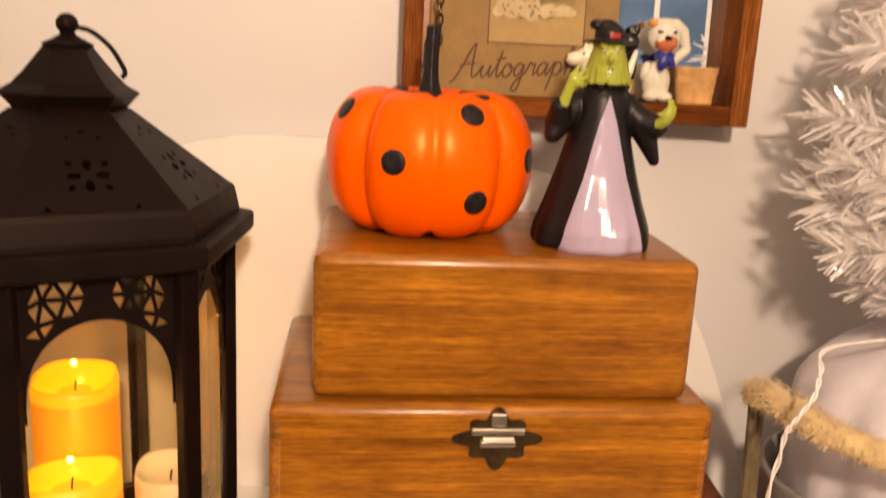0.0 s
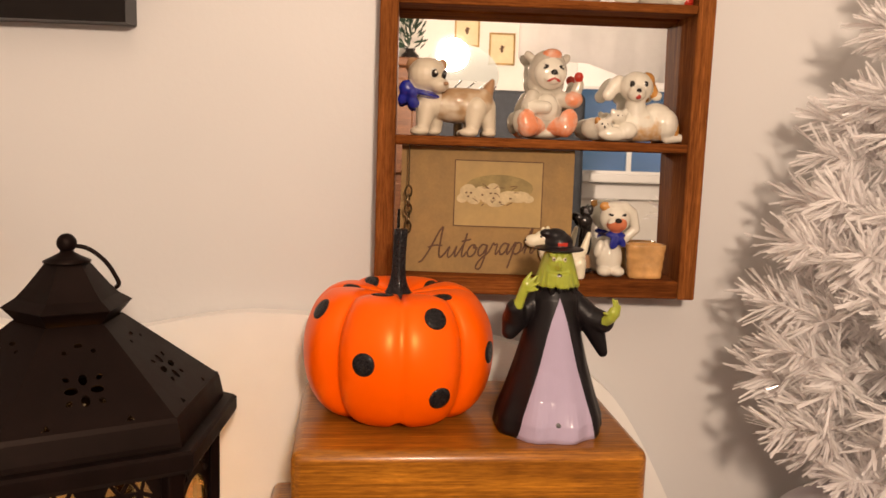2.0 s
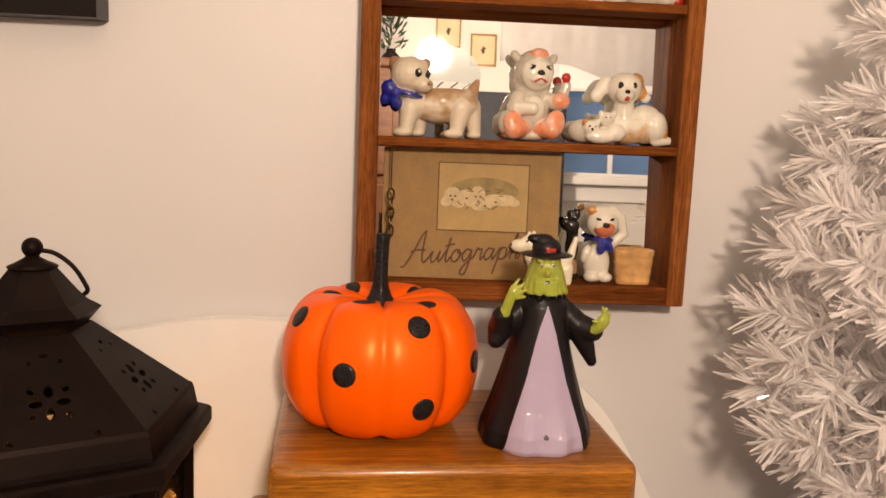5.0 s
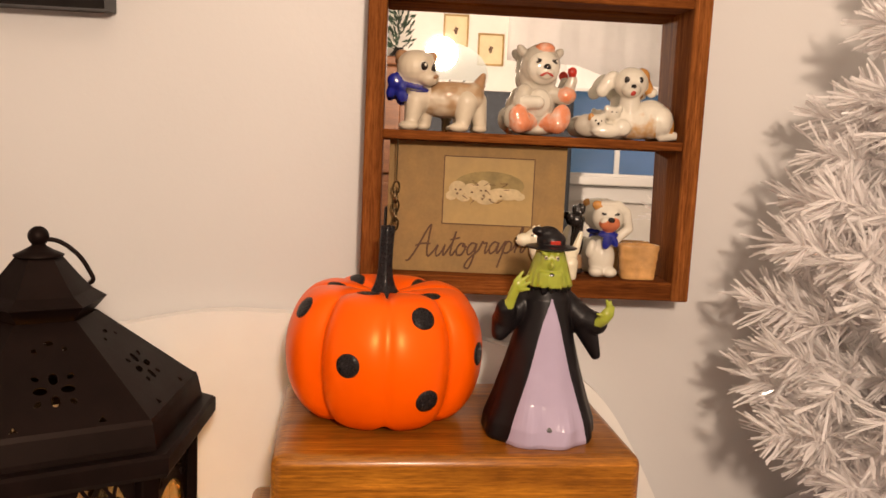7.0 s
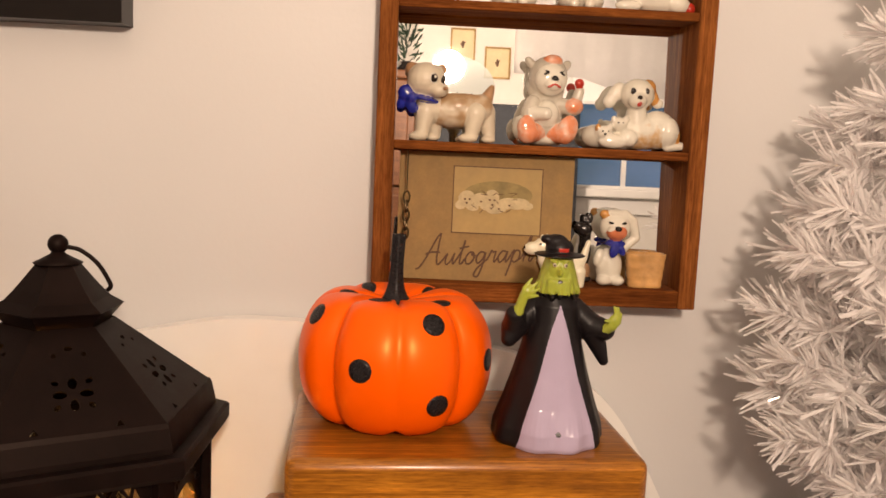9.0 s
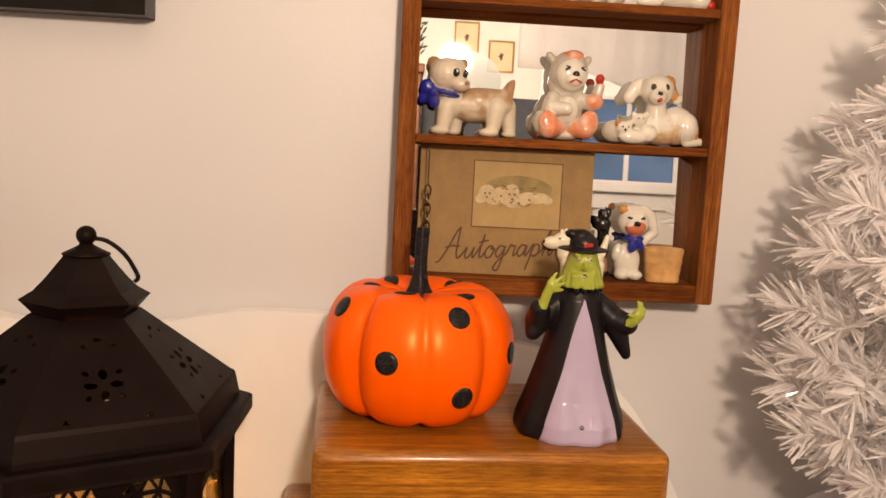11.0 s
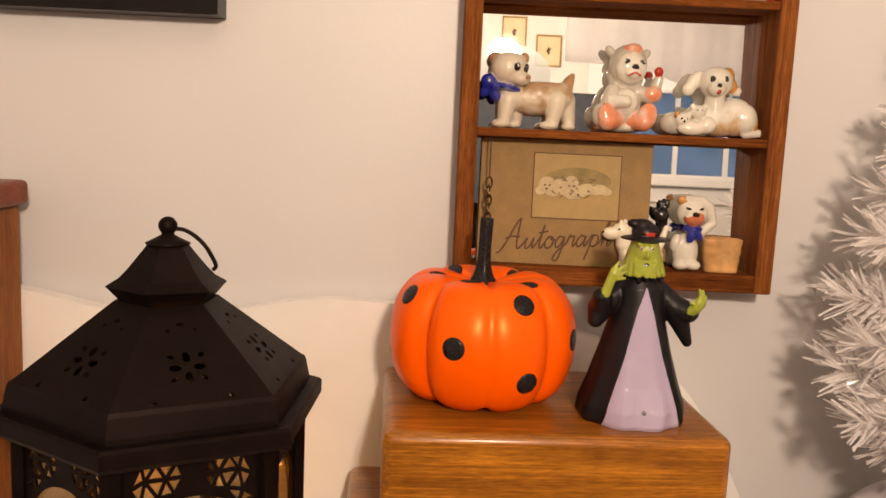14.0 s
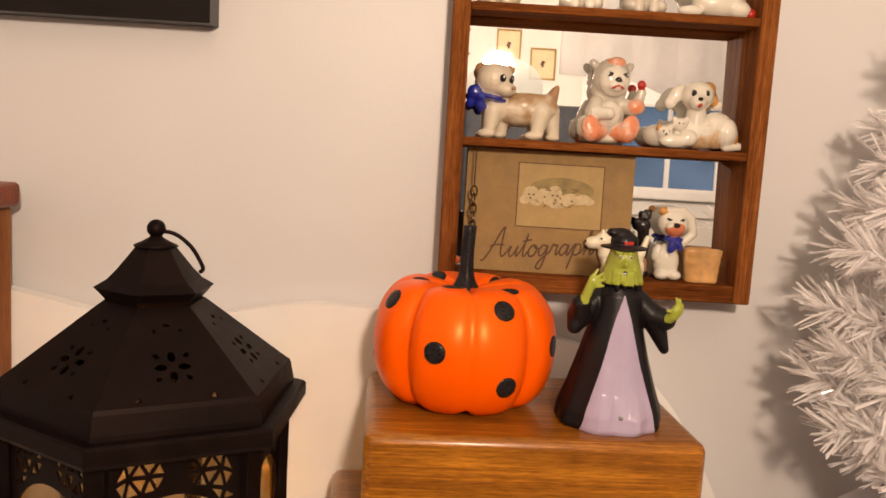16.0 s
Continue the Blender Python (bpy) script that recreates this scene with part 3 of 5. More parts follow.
# ---------------------------------------------------------------- wooden boxes
def keepsake_box(w, d, h, m, label, clasp=False):
    b = thing("keepsake_box", label, "wooden box", m, group="stacked wooden boxes")
    seam = h - 0.0275 if clasp else h

    def rounded(z0, z1, name, top, foot):
        bm = box(-w / 2, w / 2, 0, d, z0, z1)
        rim = [e for e in bm.edges if all((v.co.z < z1 - 1e-5 or top) and (v.co.z > z0 + 1e-5 or foot) for v in e.verts) or abs(e.verts[0].co.z - e.verts[1].co.z) > 1e-5]
        bmesh.ops.bevel(bm, geom=rim, offset=0.009, segments=4, profile=0.5, affect="EDGES")
        ob = part(name, bm, M_BOX, b, smooth=True)
        ob.data.polygons.foreach_set("use_smooth", [max(abs(a) for a in p.normal) < 0.999 for p in ob.data.polygons])
    rounded(0, seam, "body", not clasp, True)
    if clasp:
        rounded(seam + .0007, h, "lid", True, False)
    if clasp:
        # Ornate plate: a lobed cross with a steel hasp.
        shape = []
        for k in range(72):
            a = math.tau * k / 72
            r = 0.018 + 0.006 * abs(math.cos(2 * a)) + 0.004 * math.cos(8 * a)
            shape.append((r * math.cos(a) * 1.30, r * math.sin(a) * 0.95))
        plate_part = part("clasp", plate(shape, [], 0.0018, lambda u, v, w: (u, -0.0002 - w, h - 0.026 + v)), M_BRONZE, b, "dark bronze ornate clasp")
        hasp = box(-0.021, 0.021, -0.0048, -0.0022, h - 0.0215, h - 0.0165, 0.001)
        box(-0.014, 0.014, -0.0062, -0.0022, h - 0.031, h - 0.026, 0.001, bm=hasp)
        tube([(-0.012, -0.006, h - 0.024), (0.012, -0.006, h - 0.024)], 0.002, 8, hasp)
        box(-0.006, 0.006, -0.005, -0.0022, h - 0.0145, h - 0.004, 0.001, bm=hasp)
        part("hasp", hasp, M_BRASS, plate_part, "worn steel hasp")
    return b


BOXTOP = 1.016
LOWTOP = 0.900
keepsake_box(0.352, 0.230, LOWTOP - TABLE, pose(0.103, 0.637, TABLE, 0, 0, 4.0), "larger honey brown wooden box with a bronze clasp on the dresser", True)
keepsake_box(0.300, 0.205, BOXTOP - LOWTOP, pose(0.107, 0.650, LOWTOP, 0, 0, 3.5), "smaller honey brown wooden box stacked on the larger box")


# ---------------------------------------------------------------- pumpkin
PUMP = Vector((0.042, 0.756, BOXTOP))
RP, HP = 0.0885, 0.129


def pumpkin_skin(a, t, out=0.0):
    """A point of the skin: angle a round the axis, t from -1 (foot) to 1 (crown)."""
    lobe = abs(math.sin((a - radians(-88)) * 4))
    # every second groove is shallow
    k = math.floor(((a - radians(-88)) / (math.pi / 4)) + 0.5) % 2
    groove = (1 - lobe) ** (3.0 if k == 0 else 1.7)
    depth = 0.045 if k == 0 else 0.15
    s = math.sin(t * math.pi / 2)
    c = max(0.0, math.cos(t * math.pi / 2))
    r = (RP + out) * (c ** (0.60 if t > 0 else 0.42)) * (1 - depth * groove)
    z = HP / 2 * (1 + math.copysign(abs(s) ** 0.95, s) * (1 + out / (HP / 2)))
    if t > 0.55:
        z -= 0.016 * ((t - 0.55) / 0.45) ** 1.6
        z -= 0.010 * groove * (t - 0.55) / 0.45
    if t < -0.6:
        z += 0.019 * groove * (-t - 0.6) / 0.4 + 0.008 * max(0.0, (-t - 0.85) / 0.15)
    return Vector((r * math.cos(a), r * math.sin(a), z))


pumpkin = thing("pumpkin", "orange plastic pumpkin with black glitter dots on the wooden box", "pumpkin", Matrix.Translation(PUMP))
N = 160
rings = []
for j in range(49):
    t = -0.985 + 1.97 * j / 48
    rings.append([pumpkin_skin(math.tau * i / N, t) for i in range(N)])
low = min(p.z for r in rings for p in r)
for r in rings:
    for p in r:
        p.z -= low
part("body", loft(rings), M_ORANGE, pumpkin, smooth=True)
stem_pts = smooth_path([(-0.003, 0.0, 0.099), (-0.0025, -0.001, 0.115), (-0.002, -0.001, 0.132), (-0.0015, 0.0, 0.150), (-0.0005, 0.002, 0.1705)], 5)
rings = []
for i, p in enumerate(stem_pts):
    f = i / (len(stem_pts) - 1)
    rr = 0.0049 + 0.022 * (1 - f) ** 5 + 0.0010 * f
    rings.append([p + Vector((rr * (1 + .10 * math.cos(5 * a + 2 * f)) * math.cos(a), rr * (1 + .10 * math.cos(5 * a + 2 * f)) * math.sin(a), 0)) for a in [math.tau * k / 30 for k in range(30)]])
part("stem", loft(rings), M_GLITTER, pumpkin, "black glitter covered stem", smooth=True)


def pumpkin_dot(a, t, r=0.0102):
    """A glitter disc laid on the skin."""
    bm = bmesh.new()
    e = 0.01
    c0 = pumpkin_skin(a, t)
    su = (pumpkin_skin(a + e, t) - c0).length / e
    sv = (pumpkin_skin(a, t + e) - c0).length / e

    def spot(k, f, out):
        ang = math.tau * k / 28
        p = pumpkin_skin(a + f * r * math.cos(ang) / su, max(-0.98, min(0.98, t + f * r * math.sin(ang) / sv)), out)
        return p - Vector((0, 0, low))
    rows = [[bm.verts.new(spot(k, f, o)) for k in range(28)] for f, o in ((1.0, -0.0004), (0.97, 0.0006), (0.6, 0.0008), (0.25, 0.0008))]
    for p, q in zip(rows, rows[1:]):
        for i in range(28):
            bm.faces.new((p[i], p[(i + 1) % 28], q[(i + 1) % 28], q[i]))
    bm.faces.new(rows[-1])
    part("dot", bm, M_GLITTER, pumpkin, smooth=True)


def t_of(z):
    best = min(range(-98, 99), key=lambda k: abs(pumpkin_skin(0.4, k / 100).z - low - z))
    return best / 100


for a, z in ((-109, 0.066), (-66, 0.104), (-64.5, 0.036), (-154, 0.102), (-178, 0.042), (-22, 0.066), (40, 0.10), (75, 0.045), (110, 0.08), (148, 0.06)):
    pumpkin_dot(radians(a), t_of(z))
for a, t in ((-110, 0.80), (-43, 0.70), (130, 0.78), (45, 0.76), (-178, 0.79)):
    pumpkin_dot(radians(a), t)


# ---------------------------------------------------------------- witch figure
WX, WY = 0.179, 0.714
ROBE = [(0.000, 0.0470, 0.0440), (0.004, 0.0488, 0.0455), (0.015, 0.0475, 0.0440), (0.035, 0.0405, 0.0380), (0.060, 0.0330, 0.0315), (0.085, 0.0265, 0.0260),
        (0.105, 0.0225, 0.0225), (0.120, 0.0215, 0.0205), (0.128, 0.0170, 0.0170), (0.133, 0.009, 0.010)]


def robe_skin(bm):
    rings = []
    for z, rx, ry in ROBE:
        wave = 0.0016 * max(0.0, 1 - z / 0.09)
        def fold(a, z=z, rx=rx):
            # two soft knees push the gown forward
            x = rx * math.cos(a)
            return 0.0050 * math.exp(-((z - 0.013) / 0.015) ** 2) * sum(math.exp(-((x - k) / 0.0075) ** 2) for k in (-0.016, 0.017)) if math.sin(a) < 0 else 0.0
        rings.append([(-.001 + (rx + wave * math.cos(9 * a)) * math.cos(a), (ry + wave * math.cos(9 * a) + fold(a)) * math.sin(a), z) for a in [math.tau * k / 72 for k in range(72)]])
    loft(rings, bm=bm)


def witch_paint(c):
    x, y, z = c.T
    half = np.interp(z, [0.0, 0.02, 0.06, 0.10, 0.123], [0.0345, 0.030, 0.0175, 0.0075, 0.0])
    gown = (np.abs(x + 0.0005) < half) & (y < -0.004) & (z < 0.124)
    hole = ((x + 0.002) ** 2 + (z - 0.0165) ** 2 < 0.0021 ** 2) & (y < 0)
    band = (z > 0.1668) & (z < 0.1698) & (y < -0.004) & (np.abs(x - .001) < 0.0042)
    mouth = (((x + 0.0025) / 1.3) ** 2 + (z - 0.1425) ** 2 < 0.0015 ** 2) & (y < -0.01)
    collar = (z > 0.112) & (z < 0.1312) & (np.abs(x) < 0.019)
    return [(M_ROBE, collar), (M_GOWN, gown), (M_DARK, hole | mouth), (M_RED, band)]


K, G = M_ROBE, M_GREEN
witch = [
    ((-.001, 0, 0.06), (0.012, 0.012, 0.055), K),
    # shoulders and sleeves
    ("limb", (-0.014, 0, 0.1200), 0.0095, (-0.036, -0.004, 0.1000), 0.0115, K), ("limb", (-0.036, -0.004, 0.1000), 0.0115, (-0.041, -0.008, 0.0900), 0.007, K),
    ("limb", (-0.036, -0.005, 0.1000), 0.011, (-0.038, -0.014, 0.1120), 0.0085, K),
    ("limb", (0.013, 0, 0.1200), 0.0095, (0.031, -0.004, 0.1020), 0.0115, K), ("limb", (0.031, -0.004, 0.1020), 0.0115, (0.0415, -0.012, 0.1000), 0.0095, K),
    ("limb", (0.034, -0.005, 0.0960), 0.0105, (0.0435, -0.009, 0.0720), 0.0045, K),
    # forearms and fingers
    ("limb", (-0.0378, -0.0175, 0.1110), 0.0046, (-0.0325, -0.020, 0.1300), 0.0042, G), ((-0.0300, -0.021, 0.1335), (0.0055, 0.004, 0.0065), G),
    ("limb", (-0.0290, -0.022, 0.1360), 0.0022, (-0.0225, -0.022, 0.1415), 0.0014, G), ("limb", (-0.0275, -0.023, 0.1330), 0.0020, (-0.0205, -0.023, 0.1365), 0.0013, G),
    ("limb", (-0.0325, -0.021, 0.1370), 0.0020, (-0.0270, -0.021, 0.1445), 0.0013, G), ("limb", (-0.0280, -0.023, 0.1300), 0.0020, (-0.0215, -0.023, 0.1305), 0.0013, G),
    ("limb", (0.0385, -0.015, 0.0990), 0.0046, (0.0450, -0.022, 0.1060), 0.0046, G), ((0.0465, -0.023, 0.1100), (0.0052, 0.004, 0.0062), G),
    ("limb", (0.0480, -0.023, 0.1140), 0.0022, (0.0455, -0.023, 0.1225), 0.0012, G), ("limb", (0.0500, -0.023, 0.1120), 0.0022, (0.0490, -0.023, 0.1215), 0.0012, G),
    ("limb", (0.0435, -0.023, 0.1100), 0.0020, (0.0380, -0.023, 0.1105), 0.0012, G), ("limb", (0.0505, -0.023, 0.1090), 0.0020, (0.0520, -0.023, 0.1165), 0.0012, G),
    # head and hair
    ((0.0, -0.004, 0.149), (0.0118, 0.0130, 0.0160), G), ((-0.003, -0.017, 0.150), (0.0035, 0.006, 0.0045), G), ((-0.002, -0.014, 0.1425), (0.0065, 0.006, 0.0055), G), ((-0.001, -0.010, 0.151), (0.0112, 0.0105, 0.0140), G), ((-0.003, -0.020, 0.1505), (0.0022, 0.0055, 0.0040), G), ((-0.0080, -0.0175, 0.1595), (0.0040, 0.003, 0.0016), G, 12), ((0.0020, -0.018, 0.1595), (0.0040, 0.003, 0.0016), G, -12),
    ((-0.0078, -0.0192, 0.1562), 0.0016, M_CREAM), ((0.0020, -0.0200, 0.1562), 0.0016, M_CREAM), ((-0.0078, -0.0206, 0.1562), 0.0009, M_DARK), ((0.0020, -0.0214, 0.1562), 0.0009, M_DARK),
    # hat
    ((0.0, -0.004, 0.1635), (0.0226, 0.0228, 0.0021), K), ((0.0, -0.003, 0.169), (0.0125, 0.0125, 0.0090), K), ((-0.003, -0.002, 0.1750), (0.0100, 0.0095, 0.006), K), ((-0.011, -0.002, 0.1765), (0.006, 0.006, 0.004), K),
]
for k in range(34):
    a = math.tau * k / 34
    front = abs((math.degrees(a) - 262 + 180) % 360 - 180)
    tip = 0.1345 - .0045 * (k % 2) - .0012 * (k % 3)
    if front < 33:
        # short ragged ends below the chin
        witch.append(("limb", (0.0155 * math.cos(a), -0.003 + 0.0160 * math.sin(a), 0.1415), 0.0034, (0.0180 * math.cos(a), -0.003 + 0.0178 * math.sin(a), tip), 0.0020, G))
        continue
    witch.append(("limb", (0.0082 * math.cos(a), -0.003 + 0.0110 * math.sin(a), 0.160), 0.0036, (0.0122 * math.cos(a), -0.003 + 0.0135 * math.sin(a), 0.1475), 0.0036, G))
    witch.append(("limb", (0.0122 * math.cos(a), -0.003 + 0.0135 * math.sin(a), 0.1475), 0.0036, (0.0182 * math.cos(a + .06), -0.003 + 0.0172 * math.sin(a + .06), tip), 0.0021 - .0005 * (k % 2), G))
figurine("witch_figurine", witch, "green faced witch figurine in a black robe and lavender gown", "figurine", pose(WX, WY, BOXTOP, 0, 0, 4), 0.0008, robe_skin, witch_paint)

# ---------------------------------------------------------------- lantern
LC = (-0.2415, 0.708)
PH = radians(28)
lantern = thing("lantern", "black hexagonal metal candle lantern with pierced roof and lattice", "lantern", pose(LC[0], LC[1], 0))


def hexa(r, z):
    return [(r * math.cos(PH + math.pi / 3 * k), r * math.sin(PH + math.pi / 3 * k), z) for k in range(6)]


def hex_shell(profile, bm=None):
    return loft([hexa(r, z) for r, z in profile], bm=bm)


part("base", hex_shell([(0.140, TABLE), (0.142, TABLE + .006), (0.142, TABLE + .018), (0.128, TABLE + .024), (0.128, TABLE + .030)]), M_IRON, lantern)
RB = 0.123
for k in range(6):
    a = PH + math.pi / 3 * k
    post = box(-0.0085, 0.0085, -0.005, 0.005, TABLE + .030, 1.010, 0.0015)
    part("post", post, M_IRON, lantern, at=pose(RB * math.cos(a), RB * math.sin(a), 0, 0, 0, math.degrees(a) + 90))
part("eave", loft([hexa(r, z) for r, z in ((0.118, 1.001), (0.144, 1.002), (0.1465, 1.006), (0.1465, 1.018), (0.1435, 1.0204), (0.126, 1.0204), (0.118, 1.001))], cap=False), M_IRON, lantern)


def facet(r0, z0, r1, z1, k, holes, thick=0.0016):
    """One side of the pierced roof between two hexagons; holes in metres from its lower middle."""
    a0, a1 = PH + math.pi / 3 * k, PH + math.pi / 3 * (k + 1)
    p0, p1 = Vector((r0 * math.cos(a0), r0 * math.sin(a0), z0)), Vector((r0 * math.cos(a1), r0 * math.sin(a1), z0))
    q0, q1 = Vector((r1 * math.cos(a0), r1 * math.sin(a0), z1)), Vector((r1 * math.cos(a1), r1 * math.sin(a1), z1))
    u = (p1 - p0).normalized()
    foot, head = (p0 + p1) / 2, (q0 + q1) / 2
    v = (head - foot).normalized()
    w = u.cross(v)
    h, b, t = (head - foot).length, (p1 - p0).length / 2, (q1 - q0).length / 2
    return plate([(-b, 0), (b, 0), (t, h), (-t, h)], holes, thick, lambda x, y, d: foot + u * x + v * y - w * d)


def flower(c, s):
    """A pierced rosette of petals round a centre."""
    out = []
    for k in range(4):
        a = math.pi / 2 * k
        out.append(oval((c[0] + s * .62 * math.cos(a), c[1] + s * .62 * math.sin(a)), s * .34, s * .22, 10, a))
    for k in range(4):
        a = math.pi / 2 * k + math.pi / 4
        out.append(oval((c[0] + s * 1.12 * math.cos(a), c[1] + s * 1.0 * math.sin(a)), s * .20, s * .15, 8, a))
    return out


def drop(c, s):
    return [(c[0] - s, c[1] - s * .5), (c[0] + s, c[1] - s * .5), (c[0], c[1] + s)]


roof_holes = flower((0, 0.036), 0.0155) + [drop((x, 0.006), 0.0034) for x in (-0.030, 0.030)] + [oval((0, 0.078), 0.0035, 0.0022, 8), oval((-0.011, 0.072), 0.002, 0.002, 8), oval((0.011, 0.072), 0.002, 0.002, 8)]
for k in range(6):
    bm = facet(0.1280, 1.0435, 0.0445, 1.1085, k, roof_holes)
    part("roof_panel", bm, M_IRON, lantern)
part("roof_band", loft([hexa(r, z) for r, z in ((0.1295, 1.0206), (0.1337, 1.0206), (0.1333, 1.0250), (0.1299, 1.0405), (0.1281, 1.0445), (0.1255, 1.0425), (0.1290, 1.0260))], cap=False), M_IRON, lantern)
part("cap", hex_shell([(0.0405, 1.104), (0.0415, 1.1085), (0.0512, 1.1195), (0.0527, 1.1205), (0.0498, 1.1225), (0.0415, 1.1275), (0.0335, 1.1360), (0.0255, 1.1460), (0.0185, 1.1550), (0.0155, 1.1585)]), M_IRON, lantern)
part("cap_collar", lathe([(0.0190, 1.1563), (0.0195, 1.1573), (0.012, 1.1610), (0.006, 1.1645), (0.0045, 1.167)], 24), M_IRON, lantern, smooth=True)
part("finial", ball((0, 0, 1.1725), 0.0082, 20, 14), M_IRON, lantern, smooth=True)
loop = smooth_path([(0.002, 0, 1.1705), (0.016, 0.003, 1.1680), (0.030, 0.006, 1.1565), (0.0390, 0.008, 1.1410), (0.0400, 0.008, 1.1360), (0.0375, 0.008, 1.1335)], 6)
part("handle", tube(loop, 0.0019, 8), M_IRON, lantern, "thin wire carrying loop", smooth=True)


def lattice(k):
    """Pierced arch between two posts."""
    half = RB / 2 - 0.006
    top, spring, apex = 1.004, 0.905, 0.966
    outer = [(half, spring - .012), (half, top), (-half, top), (-half, spring - .012), (-half + .005, spring - .012)]
    n = 18
    for i in range(n + 1):
        a = math.pi - math.pi * i / n
        outer.append(((half - .005) * math.cos(a), spring + (apex - spring) * math.sin(a) ** 0.85))
    outer.append((half - .005, spring - .012))
    outer = outer[::-1]
    holes = []
    rnd = random.Random(3)

    def arch(u):
        return spring + (apex - spring) * max(0.0, 1 - (u / (half - .005)) ** 2) ** 0.42
    # three-cornered cuts between vine-like bars in the spandrels, alike on both sides
    step = 0.0145
    grid = {(i, j): (0.006 + i * step + (j % 2) * step / 2 + rnd.uniform(-.003, .003), 0.900 + j * 0.0135 + rnd.uniform(-.003, .003)) for i in range(-1, 6) for j in range(9)}
    for i in range(-1, 5):
        for j in range(8):
            o = j % 2
            for tri in (((i, j), (i + 1, j), (i + o, j + 1)), ((i + 1, j), (i + 1 + o, j + 1), (i + o, j + 1))):
                if any(q not in grid for q in tri):
                    continue
                p = [grid[q] for q in tri]
                cu, cz = sum(q[0] for q in p) / 3, sum(q[1] for q in p) / 3
                p = [(cu + (q[0] - cu) * .66, cz + (q[1] - cz) * .66) for q in p]
                if all(0.004 < q[0] < half - .004 and q[1] < top - .006 and q[1] > arch(q[0]) + .005 for q in p):
                    holes.append(p)
                    holes.append([(-q[0], q[1]) for q in p[::-1]])
    a = PH + math.pi / 3 * (k + .5)
    d = RB * math.cos(math.pi / 6) - 0.001
    c, s = math.cos(a), math.sin(a)
    return plate(outer, holes, 0.002, lambda x, z, w: ((d - w) * c - x * s, (d - w) * s + x * c, z))


for k in range(6):
    part("lattice", lattice(k), M_IRON, lantern, "pierced arched metal lattice")
    a = PH + math.pi / 3 * (k + .5)
    d = RB * math.cos(math.pi / 6) - 0.006
    pane = part("pane", box(-0.055, 0.055, -0.001, 0.001, TABLE + .031, 1.002), M_GLASS, lantern, at=pose(d * math.cos(a), d * math.sin(a), 0, 0, 0, math.degrees(a) + 90))
    pane.visible_shadow = False


def candle(x, y, r, top, label, lit, tilt=0.0):
    z0 = TABLE + .0305
    c = thing("pillar_candle", label, "candle", pose(x, y, z0), group="candles in the lantern")
    h = top - z0
    wob = lambda a: 0.004 * math.sin(a + tilt) + 0.0015 * math.sin(3 * a)
    n = 40
    rings = [[(r * f * math.cos(math.tau * i / n), r * f * math.sin(math.tau * i / n), zz + (wob(math.tau * i / n) if up else 0)) for i in range(n)]
             for f, zz, up in ((.98, 0, 0), (1, .003, 0), (1, h * .5, 0), (1, h - .016, 0), (1, h - .006, 1), (.96, h, 1), (.88, h - .001, 1), (.80, h - .010, 0), (.4, h - .014, 0), (.05, h - .014, 0))]
    bm = loft(rings)
    bm.faces.ensure_lookup_table()
    if lit:
        for f in bm.faces:
            f.material_index = 1 if f.calc_center_median().z > h - .013 else 0
    part("wax", bm, [M_CANDLE, M_CANDLEHOT] if lit else [M_WAX], c, smooth=True)
    part("wick", tube([(0, 0, h - .0145), (0.0005, 0, h - .008), (0.001, 0.0005, h - .004)], 0.0009, 6), M_GLITTER, c)
    if lit:
        bulb("candle_flame_light", (x, y, top + 0.012), 0.10, 0.0025, (1.0, 0.48, 0.10))


candle(-0.262, 0.738, 0.0365, 0.872, "tall amber glowing pillar candle with an uneven rim", True)
candle(-0.237, 0.660, 0.0385, 0.820, "short amber glowing pillar candle in the lantern", True, 2.0)
candle(-0.174, 0.716, 0.030, 0.800, "small unlit ivory pillar candle in the lantern", False)

# ---------------------------------------------------------------- mirrored wall cabinet
CX0, CX1, CY0, CY1 = 0.0138, 0.3535, 0.855, 0.9165
CZ0, CZ1 = 1.1072, 1.568
TH = 0.0185
cabinet = thing("mirrored_wall_cabinet", "brown wooden wall shelf with a mirrored back, full of figurines", "wall shelf")
part("side_panel", box(CX0, CX0 + TH, CY0, CY1, CZ0, CZ1, 0.002), M_CAB, cabinet)
part("side_panel", box(CX1 - TH, CX1, CY0, CY1, CZ0, CZ1, 0.002), M_CAB, cabinet)
INX0, INX1 = CX0 + TH, CX1 - TH
SHELF0, SHELF1, SHELF2 = 1.1265, 1.2710, 1.4110
part("bottom_board", box(INX0, INX1, CY0 + .001, CY1, CZ0 + .0005, SHELF0, 0.0015), M_CABX, cabinet)
for z in (SHELF1, SHELF2):
    part("shelf", box(INX0, INX1, CY0 + .002, 0.9022, z - .0090, z, 0.0012), M_CABX, cabinet)
part("top_board", box(INX0, INX1, CY0 + .001, CY1, CZ1 - .018, CZ1 - .0005, 0.0015), M_CABX, cabinet)
# The mirror stands loose in the case and leans back a little.
part("mirror", box(INX0, INX1, -0.0015, 0.0015, SHELF0 + .0005 - 1.27, CZ1 - .0185 - 1.27), M_MIRROR, cabinet, "mirror glass back", at=pose(0, 0.9052, 1.27, -2.0))
part("backing", box(INX0, INX1, CY1 + .0004, CY1 + .0012, SHELF0, CZ1 - .018), M_CABX, cabinet)

